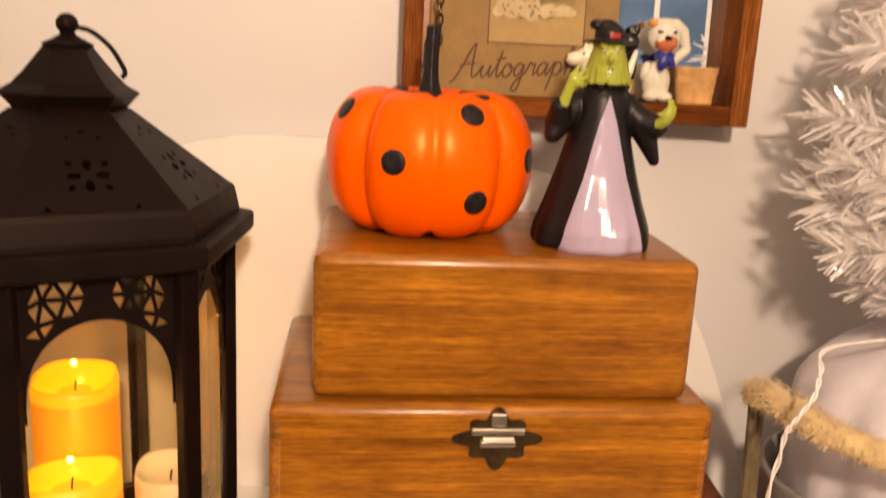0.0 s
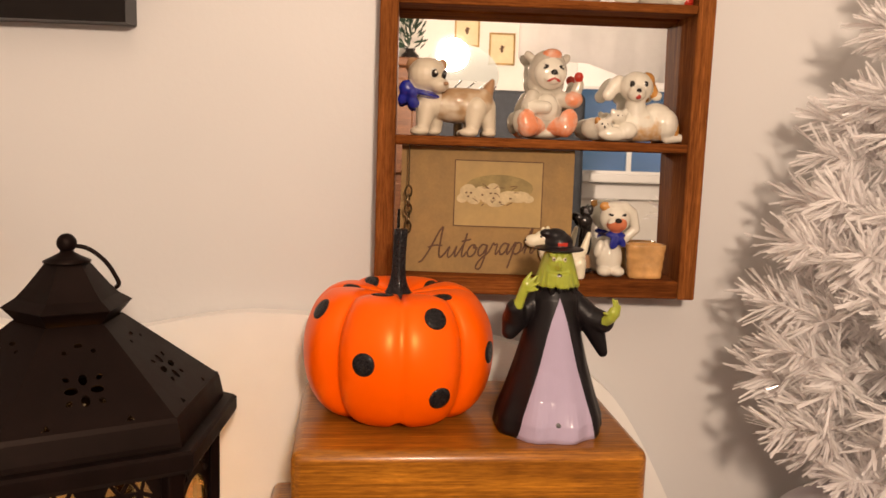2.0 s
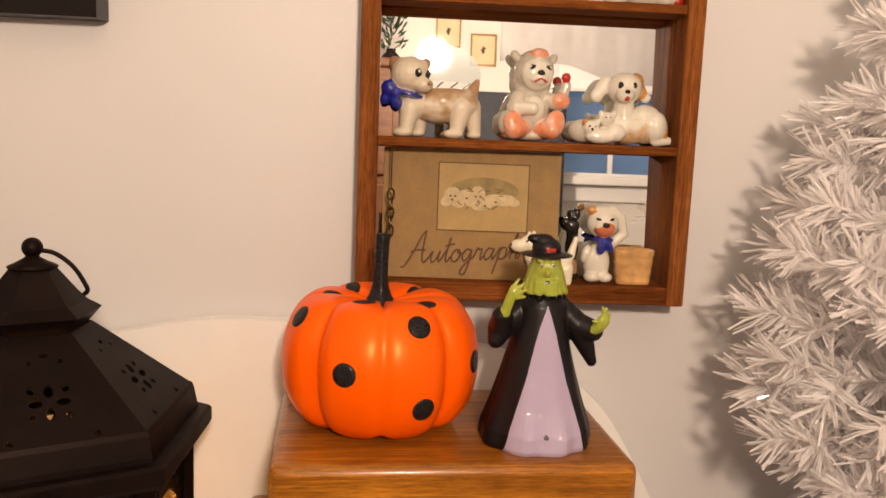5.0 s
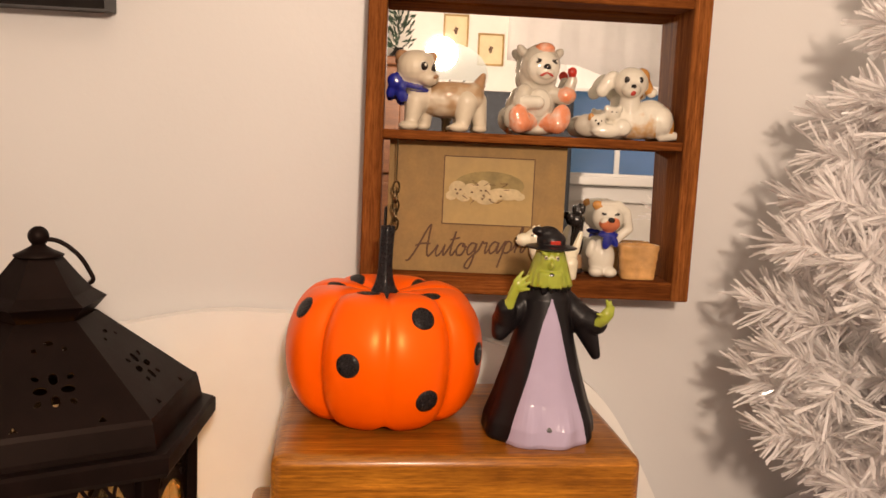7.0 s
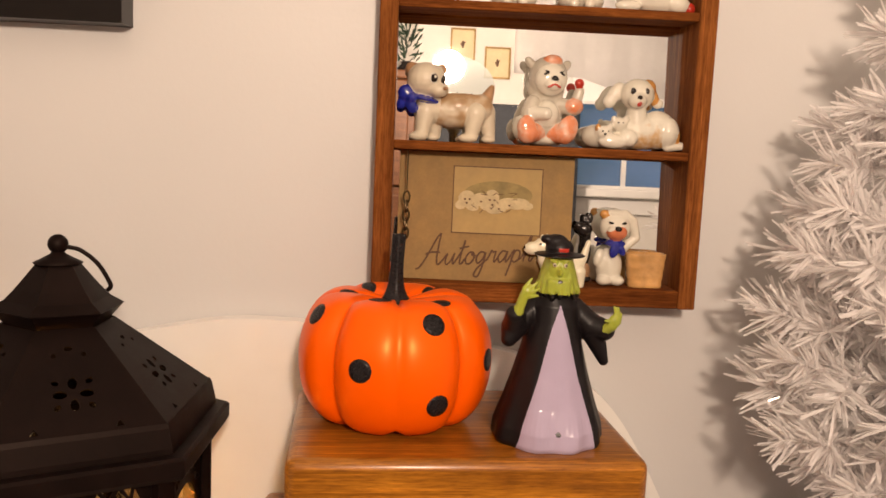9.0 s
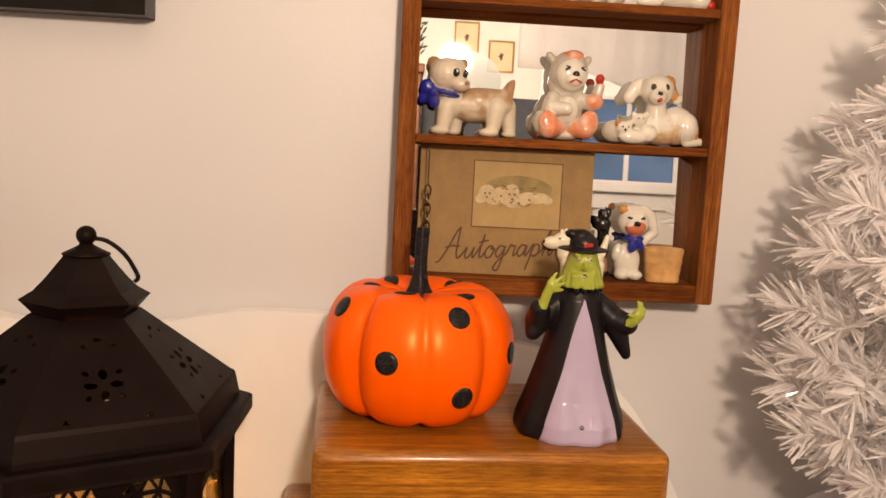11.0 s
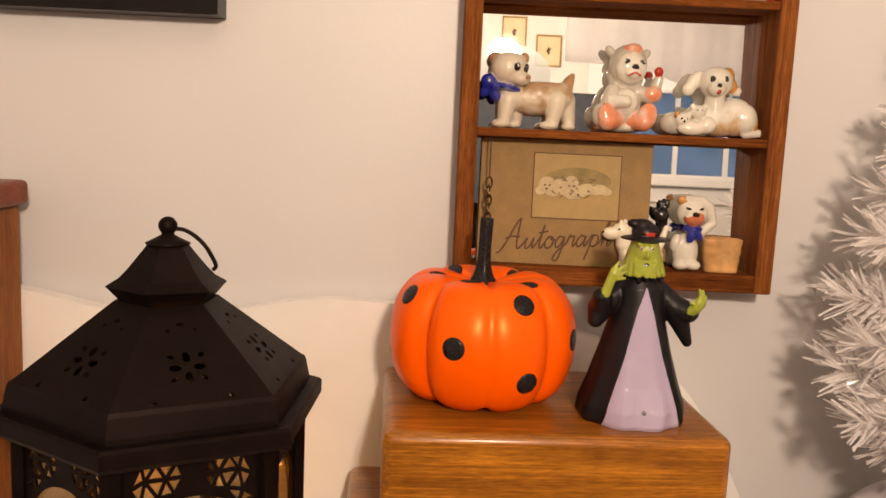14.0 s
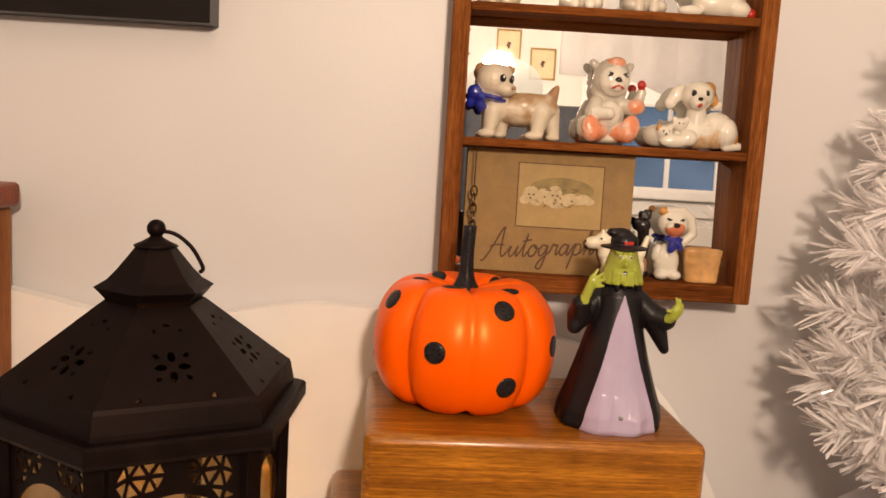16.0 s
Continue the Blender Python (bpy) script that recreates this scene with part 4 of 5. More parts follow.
# Chain hanging from the shelf.
chain = thing("chain", "short bronze chain with a hook hanging from the shelf", "chain")
for k in range(5):
    c, flat = Vector((0.0475, 0.8615, 1.213 - 0.0092 * k)), k % 2
    pts = [(c.x + (0.0032 * math.cos(a) if not flat else 0.0010 * math.cos(a)), c.y + (0.0032 * math.cos(a) if flat else 0.0010 * math.cos(a)), c.z + 0.0062 * math.sin(a)) for a in [math.tau * i / 14 for i in range(15)]]
    part("link", tube(pts, 0.0011, 6), M_BRONZE, chain)
part("cord", tube([(0.0475, 0.8615, 1.2620), (0.0475, 0.8615, 1.2195)], 0.0007, 6), M_BRONZE, chain)

# ---------------------------------------------------------------- album on the lower shelf
album = thing("autograph_album", "brown kraft autograph album with a puppy picture on its cover", "book", pose(0.1305, 0.8765, SHELF0, -3.0, 0, -2.5))
AW, AH = 0.183, 0.1340
part("cover", box(-AW / 2, AW / 2, 0, 0.0022, 0, AH, 0.0006), M_KRAFT, album)
part("cover", box(-AW / 2, AW / 2, 0.0095, 0.0117, 0, AH, 0.0006), M_KRAFT, album)
part("pages", box(-AW / 2 + .003, AW / 2 - .003, 0.0023, 0.0094, 0.003, AH - .003), M_PAGES, album)
PX0, PX1, PZ0, PZ1 = -0.034, 0.058, 0.0510, 0.1195
pic = part("picture", box(PX0, PX1, -0.0008, -0.0001, PZ0, PZ1), M_KRAFT2, album, "pasted tan picture of sleeping puppies")
part("border", plate([(PX0 - .001, PZ0 - .001), (PX1 + .001, PZ0 - .001), (PX1 + .001, PZ1 + .001), (PX0 - .001, PZ1 + .001)],
     [[(PX0, PZ0), (PX1, PZ0), (PX1, PZ1), (PX0, PZ1)]], -0.0009, lambda u, v, w: (u, w - .0001, v)), M_INK, album)
art = bmesh.new()
plate(oval((0.013, 0.092), 0.036, 0.014, 20), [], -0.0003, lambda u, v, w: (u, -.0009 + w, v), art)
part("backdrop_tint", art, M_MOSS, pic)
art = bmesh.new()
rnd = random.Random(2)
for k, (u, v, a, b) in enumerate(((-0.020, 0.087, .009, .008), (-0.026, 0.080, .006, .005), (-0.006, 0.086, .008, .007), (0.006, 0.088, .008, .009), (0.012, 0.078, .012, .006), (0.022, 0.083, .012, .006),
                                  (0.034, 0.083, .012, .006), (-0.014, 0.078, .007, .004), (0.044, 0.081, .006, .004), (0.001, 0.080, .007, .005))):
    part("puppy_patch", plate(oval((u, v), a, b, 14, rnd.uniform(-.3, .3)), [], -0.0002, lambda p, q, w, k=k: (p, -.0014 - .00006 * k + w, q)), M_PUPPY, pic)
art = bmesh.new()
for u, v in ((-0.022, 0.086), (-0.017, 0.086), (-0.020, 0.082), (0.004, 0.086), (0.009, 0.086), (0.007, 0.081), (0.014, 0.077), (-0.005, 0.084), (0.025, 0.081)):
    plate(oval((u, v), .0013, .0010, 8), [], -0.0002, lambda p, q, w: (p, -.0023 + w, q), art)
for k in range(14):
    u, v = rnd.uniform(-.03, .05), rnd.uniform(.071, .094)
    plate(oval((u, v), rnd.uniform(.002, .005), .0004, 6, rnd.uniform(-.9, .9)), [], -0.0002, lambda p, q, w: (p, -.0024 + w, q), art)
part("sketch_lines", art, M_INK, pic)
# "Autograph" in a flowing hand: strokes of each letter in x-heights, right and up from its start, and its advance.
SCRIPT = [
    (2.35, [[(-.5, -.25), (-.1, -.1), (.6, .9), (1.35, 2.3), (1.75, 2.75)], [(1.75, 2.75), (1.65, 1.7), (1.6, .6), (1.8, .05), (2.3, .45)], [(.35, 1.0), (1.0, 1.15), (1.9, 1.1)]]),
    (1.35, [[(-.05, .45), (.35, .95), (.2, .4), (.35, .02), (.75, .3), (1.1, .98)], [(1.1, .98), (.98, .4), (1.05, .05), (1.4, .45)]]),
    (.85, [[(.05, .45), (.55, 1.3), (.72, 2.05)], [(.72, 2.05), (.45, .9), (.38, .15), (.6, .05), (.9, .45)], [(.2, 1.35), (.6, 1.42), (1.2, 1.5)]]),
    (1.15, [[(.95, .95), (.5, .98), (.15, .55), (.25, .05), (.7, .05), (1.02, .55), (.85, .95), (.75, .75), (1.2, .7)]]),
    (1.3, [[(.95, .9), (.5, .98), (.12, .5), (.3, .02), (.75, .3), (1.05, .95)], [(1.05, .95), (.85, -.2), (.5, -1.1), (.05, -1.0), (.35, -.4), (1.3, .35)]]),
    (1.0, [[(0, .35), (.35, 1.05), (.5, .9), (.8, .95), (.7, .4), (.75, .05), (1.05, .4)]]),
    (1.3, [[(.95, .9), (.5, .98), (.12, .5), (.3, .02), (.75, .3), (1.05, .95)], [(1.05, .95), (.92, .35), (1.0, .03), (1.35, .45)]]),
    (1.3, [[(0, .4), (.45, 1.05), (.25, .1), (-.15, -1.2)], [(.2, .2), (.6, .95), (1.05, .85), (1.0, .25), (.6, .0), (.3, .15)], [(.75, .03), (1.3, .35)]]),
    (1.2, [[(0, .4), (.7, 1.7), (.75, 2.2), (.5, 1.6), (.2, .0)], [(.2, .2), (.65, .95), (.95, .75), (.8, .15), (1.0, .03), (1.3, .4)]]),
]
lettering = tagged(new("lettering"), "flowing brown script on the cover")
lettering.parent = album
lettering.matrix_basis = pose(-0.0655, -0.0004, 0.0135, 0, -5.0, 0)
pen = 0.0
for advance, strokes in SCRIPT:
    bm = bmesh.new()
    for stroke in strokes:
        line = [Vector(((pen + x + 0.22 * y) * 0.0100, 0, y * 0.0122)) for x, y in stroke]
        tube([Vector((q.x, 0.0, q.z)) for q in smooth_path(line, 6)], 0.00095, 6, bm)
    for v in bm.verts:
        v.co.y *= 0.4
    part("letter", bm, M_INK, lettering)
    pen += advance

# ---------------------------------------------------------------- china figurines
GRP = "china animal figurines in the wall shelf"
C, T, W, Gy, O, A, B, D = M_CREAM, M_TANSPOT, M_CERAMIC, M_GREYCER, M_CORAL, M_ORANGEGLZ, M_BLUE, M_DARK
FY = 0.8885


def eyes(x, y, z, gap, r):
    return [((x - gap, y, z), (r, r * .6, r * 1.25), D), ((x + gap, y, z), (r, r * .6, r * 1.25), D)]


# Standing tan dog with a blue bow, origin under its middle.
dog = [
    ((0.007, 0, 0.0325), (0.036, 0.0150, 0.0180), M_MOTTLE), ((-0.020, -0.002, 0.034), (0.016, 0.013, 0.016), C), ((0.032, 0, 0.036), (0.013, 0.0125, 0.015), M_MOTTLE), ((0.012, 0, 0.0465), (0.027, 0.009, 0.0045), M_MOTTLE), ((0.008, -0.0100, 0.0360), (0.014, 0.0052, 0.0095), M_MOTTLE),
    ("limb", (-0.025, -0.006, 0.030), 0.0115, (-0.029, -0.009, 0.008), 0.0072, C), ("limb", (-0.016, 0.006, 0.030), 0.0105, (-0.015, 0.006, 0.007), 0.0068, C),
    ("limb", (0.026, -0.007, 0.030), 0.0118, (0.023, -0.009, 0.008), 0.0072, C), ("limb", (0.037, 0.004, 0.032), 0.0112, (0.042, 0.002, 0.008), 0.0070, C),
    ((-0.032, -0.012, 0.0045), (0.0105, 0.008, 0.0050), C), ((0.019, -0.012, 0.0045), (0.0105, 0.008, 0.0050), C), ((0.041, -0.003, 0.004), (0.008, 0.006, 0.004), C), ((-0.017, 0.003, 0.004), (0.008, 0.006, 0.004), C),
    ("limb", (0.037, 0.002, 0.044), 0.0075, (0.042, 0.003, 0.056), 0.0040, T), ((0.0430, 0.003, 0.0585), (0.0032, 0.003, 0.003), T),
    ("limb", (-0.022, 0, 0.038), 0.0125, (-0.025, -0.004, 0.050), 0.0115, C),
    ((-0.0265, -0.008, 0.0625), (0.0198, 0.0178, 0.0178), C), ((-0.0135, -0.018, 0.0520), (0.0105, 0.0092, 0.0078), C), ((-0.021, -0.006, 0.072), (0.012, 0.010, 0.007), C), ((-0.019, -0.012, 0.055), (0.013, 0.012, 0.010), C),
    ((-0.0410, -0.004, 0.0730), (0.0075, 0.006, 0.0072), T, 28), ((-0.0100, -0.004, 0.0740), (0.0055, 0.005, 0.0062), T, -20), ((-0.026, -0.003, 0.0770), (0.014, 0.010, 0.0030), T),
    ((-0.0195, -0.0245, 0.0635), (0.0046, 0.0022, 0.0056), W), ((-0.0188, -0.0256, 0.0632), (0.0036, 0.0018, 0.0045), D), ((-0.0086, -0.0215, 0.0632), (0.0026, 0.0020, 0.0046), D), ((-0.0176, -0.0272, 0.0648), (0.0012, 0.001, 0.0013), W),
    ((-0.0065, -0.0275, 0.0535), (0.0028, 0.0022, 0.0022), T),
    ((-0.027, -0.007, 0.0425), (0.0155, 0.0150, 0.0036), B, 12), ((-0.0470, -0.011, 0.048), (0.0085, 0.007, 0.0085), B, 20), ((-0.0405, -0.015, 0.043), (0.0052, 0.005, 0.0055), B), ((-0.0405, -0.013, 0.035), (0.0060, 0.005, 0.0085), B, -15), ((-0.0505, -0.010, 0.038), (0.0055, 0.004, 0.0075), B, 25),
]
figurine("dog_figurine", dog, "cream and tan standing dog figurine wearing a blue bow", "figurine", pose(0.0895, FY + .002, SHELF1), group=GRP)

bear = [
    ((0, 0, 0.030), (0.019, 0.015, 0.024), Gy), ((0, -0.011, 0.033), (0.012, 0.007, 0.014), W), ((0.001, -0.003, 0.071), (0.0208, 0.018, 0.0222), Gy), ((0.001, -0.014, 0.068), (0.0172, 0.010, 0.0168), W),
    ((-0.0185, 0.000, 0.085), (0.0048, 0.005, 0.0072), Gy, -38), ((0.0205, 0.000, 0.084), (0.0048, 0.005, 0.0068), Gy, 42), ((0.001, 0.003, 0.060), (0.0205, 0.015, 0.0190), Gy), ((0.003, -0.010, 0.0875), (0.0105, 0.009, 0.0065), M_CORALLED),
    ("limb", (-0.015, -0.006, 0.044), 0.008, (-0.021, -0.010, 0.033), 0.0075, Gy), ("limb", (-0.021, -0.010, 0.033), 0.0075, (-0.004, -0.019, 0.033), 0.0065, W),
    ("limb", (0.014, -0.004, 0.044), 0.008, (0.026, -0.008, 0.040), 0.0085, Gy), ((0.028, -0.010, 0.042), (0.011, 0.009, 0.009), M_CORALLED), ("limb", (0.030, -0.008, 0.044), 0.0065, (0.034, -0.009, 0.058), 0.0055, Gy),
    ((0.0325, -0.012, 0.0660), (0.0052, 0.004, 0.0052), M_RED),
    ("limb", (-0.010, -0.006, 0.014), 0.010, (-0.021, -0.014, 0.012), 0.0105, M_CORALLED), ("limb", (0.010, -0.006, 0.014), 0.010, (0.019, -0.014, 0.013), 0.0105, M_CORALLED),
    ((-0.022, -0.017, 0.017), (0.0105, 0.006, 0.0135), M_CORALLED, -22), ((0.021, -0.017, 0.018), (0.0110, 0.006, 0.0155), M_CORALLED, 16), ((-0.029, -0.008, 0.018), (0.007, 0.008, 0.012), Gy), ((0, 0.002, 0.006), (0.024, 0.014, 0.006), Gy),
    ((0.002, -0.0245, 0.0685), (0.0036, 0.003, 0.0028), D), ((0.001, -0.0225, 0.0625), (0.009, 0.004, 0.006), W),
    ((-0.0075, -0.0232, 0.0735), (0.0030, 0.0012, 0.0007), D, -20), ((0.011, -0.0232, 0.0735), (0.0030, 0.0012, 0.0007), D, 20), ((-0.0075, -0.0232, 0.0765), (0.0034, 0.0010, 0.0006), D, 20), ((0.011, -0.0232, 0.0765), (0.0034, 0.0010, 0.0006), D, -20),
    ((-0.0025, -0.0262, 0.0610), (0.0050, 0.0012, 0.0009), M_RED, -28), ((0.0055, -0.0262, 0.0610), (0.0050, 0.0012, 0.0009), M_RED, 28),
]
figurine("bear_figurine", bear, "grey and coral lustre seated figurine in a bear suit", "figurine", pose(0.1885, FY + .002, SHELF1, 0, 0, 8), group=GRP)

mother = [
    ((0.008, 0, 0.019), (0.033, 0.016, 0.0185), M_AMBERED), ((0.025, 0.001, 0.022), (0.021, 0.016, 0.0205), M_AMBERED), ((0.035, -0.004, 0.020), (0.013, 0.013, 0.0165), W), ((0.0445, 0.0, 0.016), (0.0055, 0.012, 0.012), A),
    ("limb", (0.036, -0.006, 0.005), 0.0055, (0.052, -0.006, 0.006), 0.0042, W), 
    ("limb", (0.002, -0.002, 0.026), 0.0125, (0.001, -0.004, 0.046), 0.010, W),
    ((0.0, -0.006, 0.0575), (0.0180, 0.0150, 0.0165), W), ((0.011, -0.004, 0.064), (0.009, 0.009, 0.010), A, 10), ((-0.002, -0.0165, 0.051), (0.010, 0.009, 0.0085), W),
    ((-0.0215, -0.001, 0.0580), (0.0078, 0.006, 0.0135), W, 34), ((-0.0275, -0.002, 0.0495), (0.0070, 0.005, 0.0075), W, 30), ((0.0185, -0.001, 0.056), (0.0055, 0.006, 0.0125), A, -24), ((0.024, -0.002, 0.049), (0.006, 0.004, 0.005), W, -24),
    ((-0.0080, -0.0200, 0.0605), (0.0024, 0.0018, 0.0030), D), ((0.0067, -0.0192, 0.0605), (0.0024, 0.0018, 0.0030), D), ((-0.0015, -0.0257, 0.0540), (0.0026, 0.0022, 0.0020), D), ((-0.0015, -0.0238, 0.0470), (0.0024, 0.0024, 0.0030), M_RED),
    ((-0.020, -0.004, 0.009), (0.024, 0.014, 0.010), W), ((-0.041, -0.004, 0.013), (0.015, 0.010, 0.012), Gy), ((-0.034, -0.014, 0.0165), (0.0085, 0.007, 0.0080), W), ((-0.018, -0.012, 0.0260), (0.0080, 0.007, 0.0075), W), ((-0.024, -0.015, 0.008), (0.016, 0.007, 0.0075), W), ((-0.008, -0.014, 0.012), (0.010, 0.007, 0.009), W),
    ((-0.041, -0.015, 0.022), (0.003, 0.003, 0.004), A), ((-0.028, -0.015, 0.0225), (0.003, 0.003, 0.004), W), ((-0.0245, -0.013, 0.031), (0.003, 0.003, 0.004), W), ((-0.011, -0.013, 0.0315), (0.003, 0.003, 0.004), W),
] + eyes(-0.034, -0.0205, 0.018, 0.0028, 0.0009) + eyes(-0.018, -0.0185, 0.0275, 0.0026, 0.0009) + [((-0.034, -0.0212, 0.0150), (0.0014, 0.001, 0.001), D)]
figurine("dog_figurine", mother, "white glazed mother dog figurine lying with her puppies", "figurine", pose(0.2835, FY, SHELF1), group=GRP)

scarf_dog = [
    ((0, 0, 0.020), (0.0145, 0.012, 0.021), W), ((-0.006, -0.006, 0.006), (0.0085, 0.010, 0.006), W), ((0.008, -0.006, 0.006), (0.0085, 0.010, 0.006), W), ((-0.0125, -0.004, 0.030), (0.0055, 0.006, 0.010), W, 15),
    ((0.003, -0.004, 0.063), (0.0170, 0.0135, 0.0155), W), ((0.003, -0.0145, 0.0575), (0.0110, 0.007, 0.0080), O), ((0.001, -0.0165, 0.0605), (0.0085, 0.004, 0.0050), W), ((0.003, -0.0205, 0.0625), (0.0034, 0.003, 0.0026), D),
    ((-0.004, -0.0155, 0.068), (0.0034, 0.0018, 0.0010), D, 15), ((0.010, -0.0155, 0.068), (0.0034, 0.0018, 0.0010), D, -15), ((-0.009, -0.006, 0.076), (0.006, 0.005, 0.005), A, 20), ((0.012, -0.006, 0.077), (0.006, 0.005, 0.005), W, 0), ((0.003, -0.004, 0.078), (0.012, 0.009, 0.004), W),
    ("limb", (0.013, -0.002, 0.040), 0.0055, (0.0265, -0.002, 0.052), 0.0050, W), ("limb", (0.0265, -0.002, 0.052), 0.0050, (0.0225, -0.004, 0.070), 0.0045, W), ("limb", (0.0225, -0.004, 0.070), 0.0045, (0.014, -0.006, 0.076), 0.0048, W),
    ((0.003, -0.010, 0.046), (0.0115, 0.008, 0.0042), B), ((0.001, -0.0155, 0.039), (0.0050, 0.004, 0.0085), B, 15), ((0.0085, -0.0150, 0.040), (0.0042, 0.004, 0.0075), B, -30), ((0.003, -0.0165, 0.045), (0.0035, 0.003, 0.0035), B),
]
figurine("dog_figurine", scarf_dog, "white and coral begging dog figurine with a blue scarf", "figurine", pose(0.2665, FY - .004, SHELF0), group=GRP)

basket = thing("basket_figurine", "small amber glazed china basket beside the dog", "figurine", pose(0.3045, FY - .008, SHELF0), group=GRP)
rings = []
for k in range(22):
    f = k / 21
    w, d = 0.0180 + 0.0035 * f, 0.0105 + 0.0020 * f
    rr = 1 + 0.014 * math.sin(k * 1.1)
    rings.append([(w * rr * math.copysign(abs(math.cos(a)) ** .55, math.cos(a)), d * rr * math.copysign(abs(math.sin(a)) ** .55, math.sin(a)), 0.0365 * f) for a in [math.tau * i / 36 for i in range(36)]])
rings += [[(x * .88, y * .86, z - .0002) for x, y, z in rings[-1]], [(x * .82, y * .8, 0.006) for x, y, z in rings[-1]]]
part("bowl", loft(rings), M_BASKET, basket, smooth=True)

black = [((0, 0, 0.012), (0.0065, 0.007, 0.012), M_TANSPOT), ((0, 0, 0.034), (0.0060, 0.0065, 0.016), D), ((-0.003, -0.004, 0.058), (0.0085, 0.007, 0.008), D), ((-0.010, -0.007, 0.062), (0.005, 0.004, 0.0045), D), ((0.003, 0.0, 0.070), (0.0035, 0.003, 0.006), D), ((-0.003, 0.001, 0.069), (0.003, 0.003, 0.005), D), ("limb", (0, 0, 0.045), 0.005, (0, -0.002, 0.056), 0.005, D), ((0, 0, 0.004), (0.008, 0.009, 0.004), D)]
figurine("dog_figurine", black, "small black dog figurine on a brown stump", "figurine", pose(0.2425, FY + .006, SHELF0), group=GRP)

scottie = [
    ((0, 0, 0.022), (0.024, 0.0085, 0.0125), M_IVORY), ((-0.020, -0.001, 0.040), (0.0108, 0.0080, 0.0092), M_IVORY), ((-0.031, -0.002, 0.0375), (0.0095, 0.0062, 0.0068), M_IVORY), ("limb", (-0.017, 0, 0.026), 0.0085, (-0.019, 0, 0.038), 0.0075, M_IVORY),
    ((-0.0165, 0.003, 0.0485), (0.0026, 0.0022, 0.0042), M_IVORY), ((-0.022, -0.004, 0.0485), (0.0026, 0.0022, 0.0042), M_IVORY), ("limb", (0.021, 0, 0.028), 0.0045, (0.026, 0, 0.046), 0.0025, M_IVORY),
    ("limb", (-0.016, -0.004, 0.016), 0.0062, (-0.017, -0.004, 0.003), 0.0050, M_IVORY), ("limb", (0.017, -0.004, 0.016), 0.0070, (0.018, -0.004, 0.003), 0.0052, M_IVORY), ("limb", (-0.012, 0.005, 0.016), 0.0062, (-0.012, 0.005, 0.003), 0.005, M_IVORY), ("limb", (0.012, 0.005, 0.016), 0.0062, (0.012, 0.005, 0.003), 0.005, M_IVORY),
    ((-0.0385, -0.003, 0.0385), (0.0022, 0.0022, 0.002), D), ((-0.024, -0.0075, 0.0425), (0.0014, 0.001, 0.0014), D), ((0.0, -0.0085, 0.014), (0.02, 0.003, 0.006), M_IVORY),
]
figurine("dog_figurine", scottie, "small cream white terrier figurine in front of the album", "figurine", pose(0.2125, 0.866, SHELF0) @ Matrix.Scale(1.03, 4), 0.0009, group=GRP)


def seated(colour, spot):
    return [((0, 0, 0.022), (0.016, 0.014, 0.022), colour), ((0, -0.003, 0.056), (0.015, 0.014, 0.015), colour), ((0, -0.014, 0.052), (0.008, 0.007, 0.007), W), ((-0.013, 0, 0.062), (0.005, 0.005, 0.011), spot, 20), ((0.013, 0, 0.062), (0.005, 0.005, 0.011), spot, -20),
            ("limb", (-0.007, -0.010, 0.028), 0.0055, (-0.008, -0.012, 0.004), 0.0055, colour), ("limb", (0.007, -0.010, 0.028), 0.0055, (0.008, -0.012, 0.004), 0.0055, colour), ((-0.015, -0.003, 0.008), (0.009, 0.012, 0.008), colour), ((0.015, -0.003, 0.008), (0.009, 0.012, 0.008), colour), ((0, -0.0205, 0.0545), (0.003, 0.0025, 0.0022), D)] + eyes(0, -0.0155, 0.060, 0.005, 0.0018)


figurine("dog_figurine", seated(M_CREAM, M_TANSPOT), "cream seated dog figurine on the upper shelf", "figurine", pose(0.062, FY, SHELF2), group=GRP)
figurine("dog_figurine", seated(W, A), "white seated dog figurine on the upper shelf", "figurine", pose(0.149, FY - .006, SHELF2), group=GRP)
figurine("dog_figurine", seated(Gy, T), "grey seated dog figurine on the upper shelf", "figurine", pose(0.217, FY - .006, SHELF2), group=GRP)
lying = [((0.006, 0, 0.016), (0.030, 0.014, 0.0155), W), ((-0.026, -0.008, 0.006), (0.014, 0.006, 0.006), W), ((-0.018, -0.003, 0.038), (0.014, 0.012, 0.014), W), ("limb", (-0.012, 0, 0.018), 0.011, (-0.017, -0.002, 0.034), 0.010, W), ((0.026, -0.006, 0.010), (0.012, 0.010, 0.010), W), ((0.038, -0.008, 0.006), (0.006, 0.005, 0.006), M_RED), ((-0.028, -0.006, 0.040), (0.004, 0.006, 0.010), A)]
figurine("dog_figurine", lying, "white reclining dog figurine with a red detail", "figurine", pose(0.292, FY - .004, SHELF2), group=GRP)

# ---------------------------------------------------------------- black framed panel on the wall
panel = thing("wall_picture", "black framed dark glass picture on the grey wall", "picture frame")
FX0, FX1, FZ0, FZ1, FY1 = -0.86, -0.2440, 1.374, 1.80, 0.880
bm = plate([(FX0, FZ0), (FX1, FZ0), (FX1, FZ1), (FX0, FZ1)], [[(FX0 + .032, FZ0 + .032), (FX1 - .032, FZ0 + .032), (FX1 - .032, FZ1 - .032), (FX0 + .032, FZ1 - .032)]], WALL - .001 - FY1, lambda u, v, w: (u, FY1 + w, v))
bmesh.ops.bevel(bm, geom=[e for e in bm.edges if len(e.link_faces) == 2 and e.calc_face_angle() > 1.2], offset=0.005, segments=2, affect="EDGES")
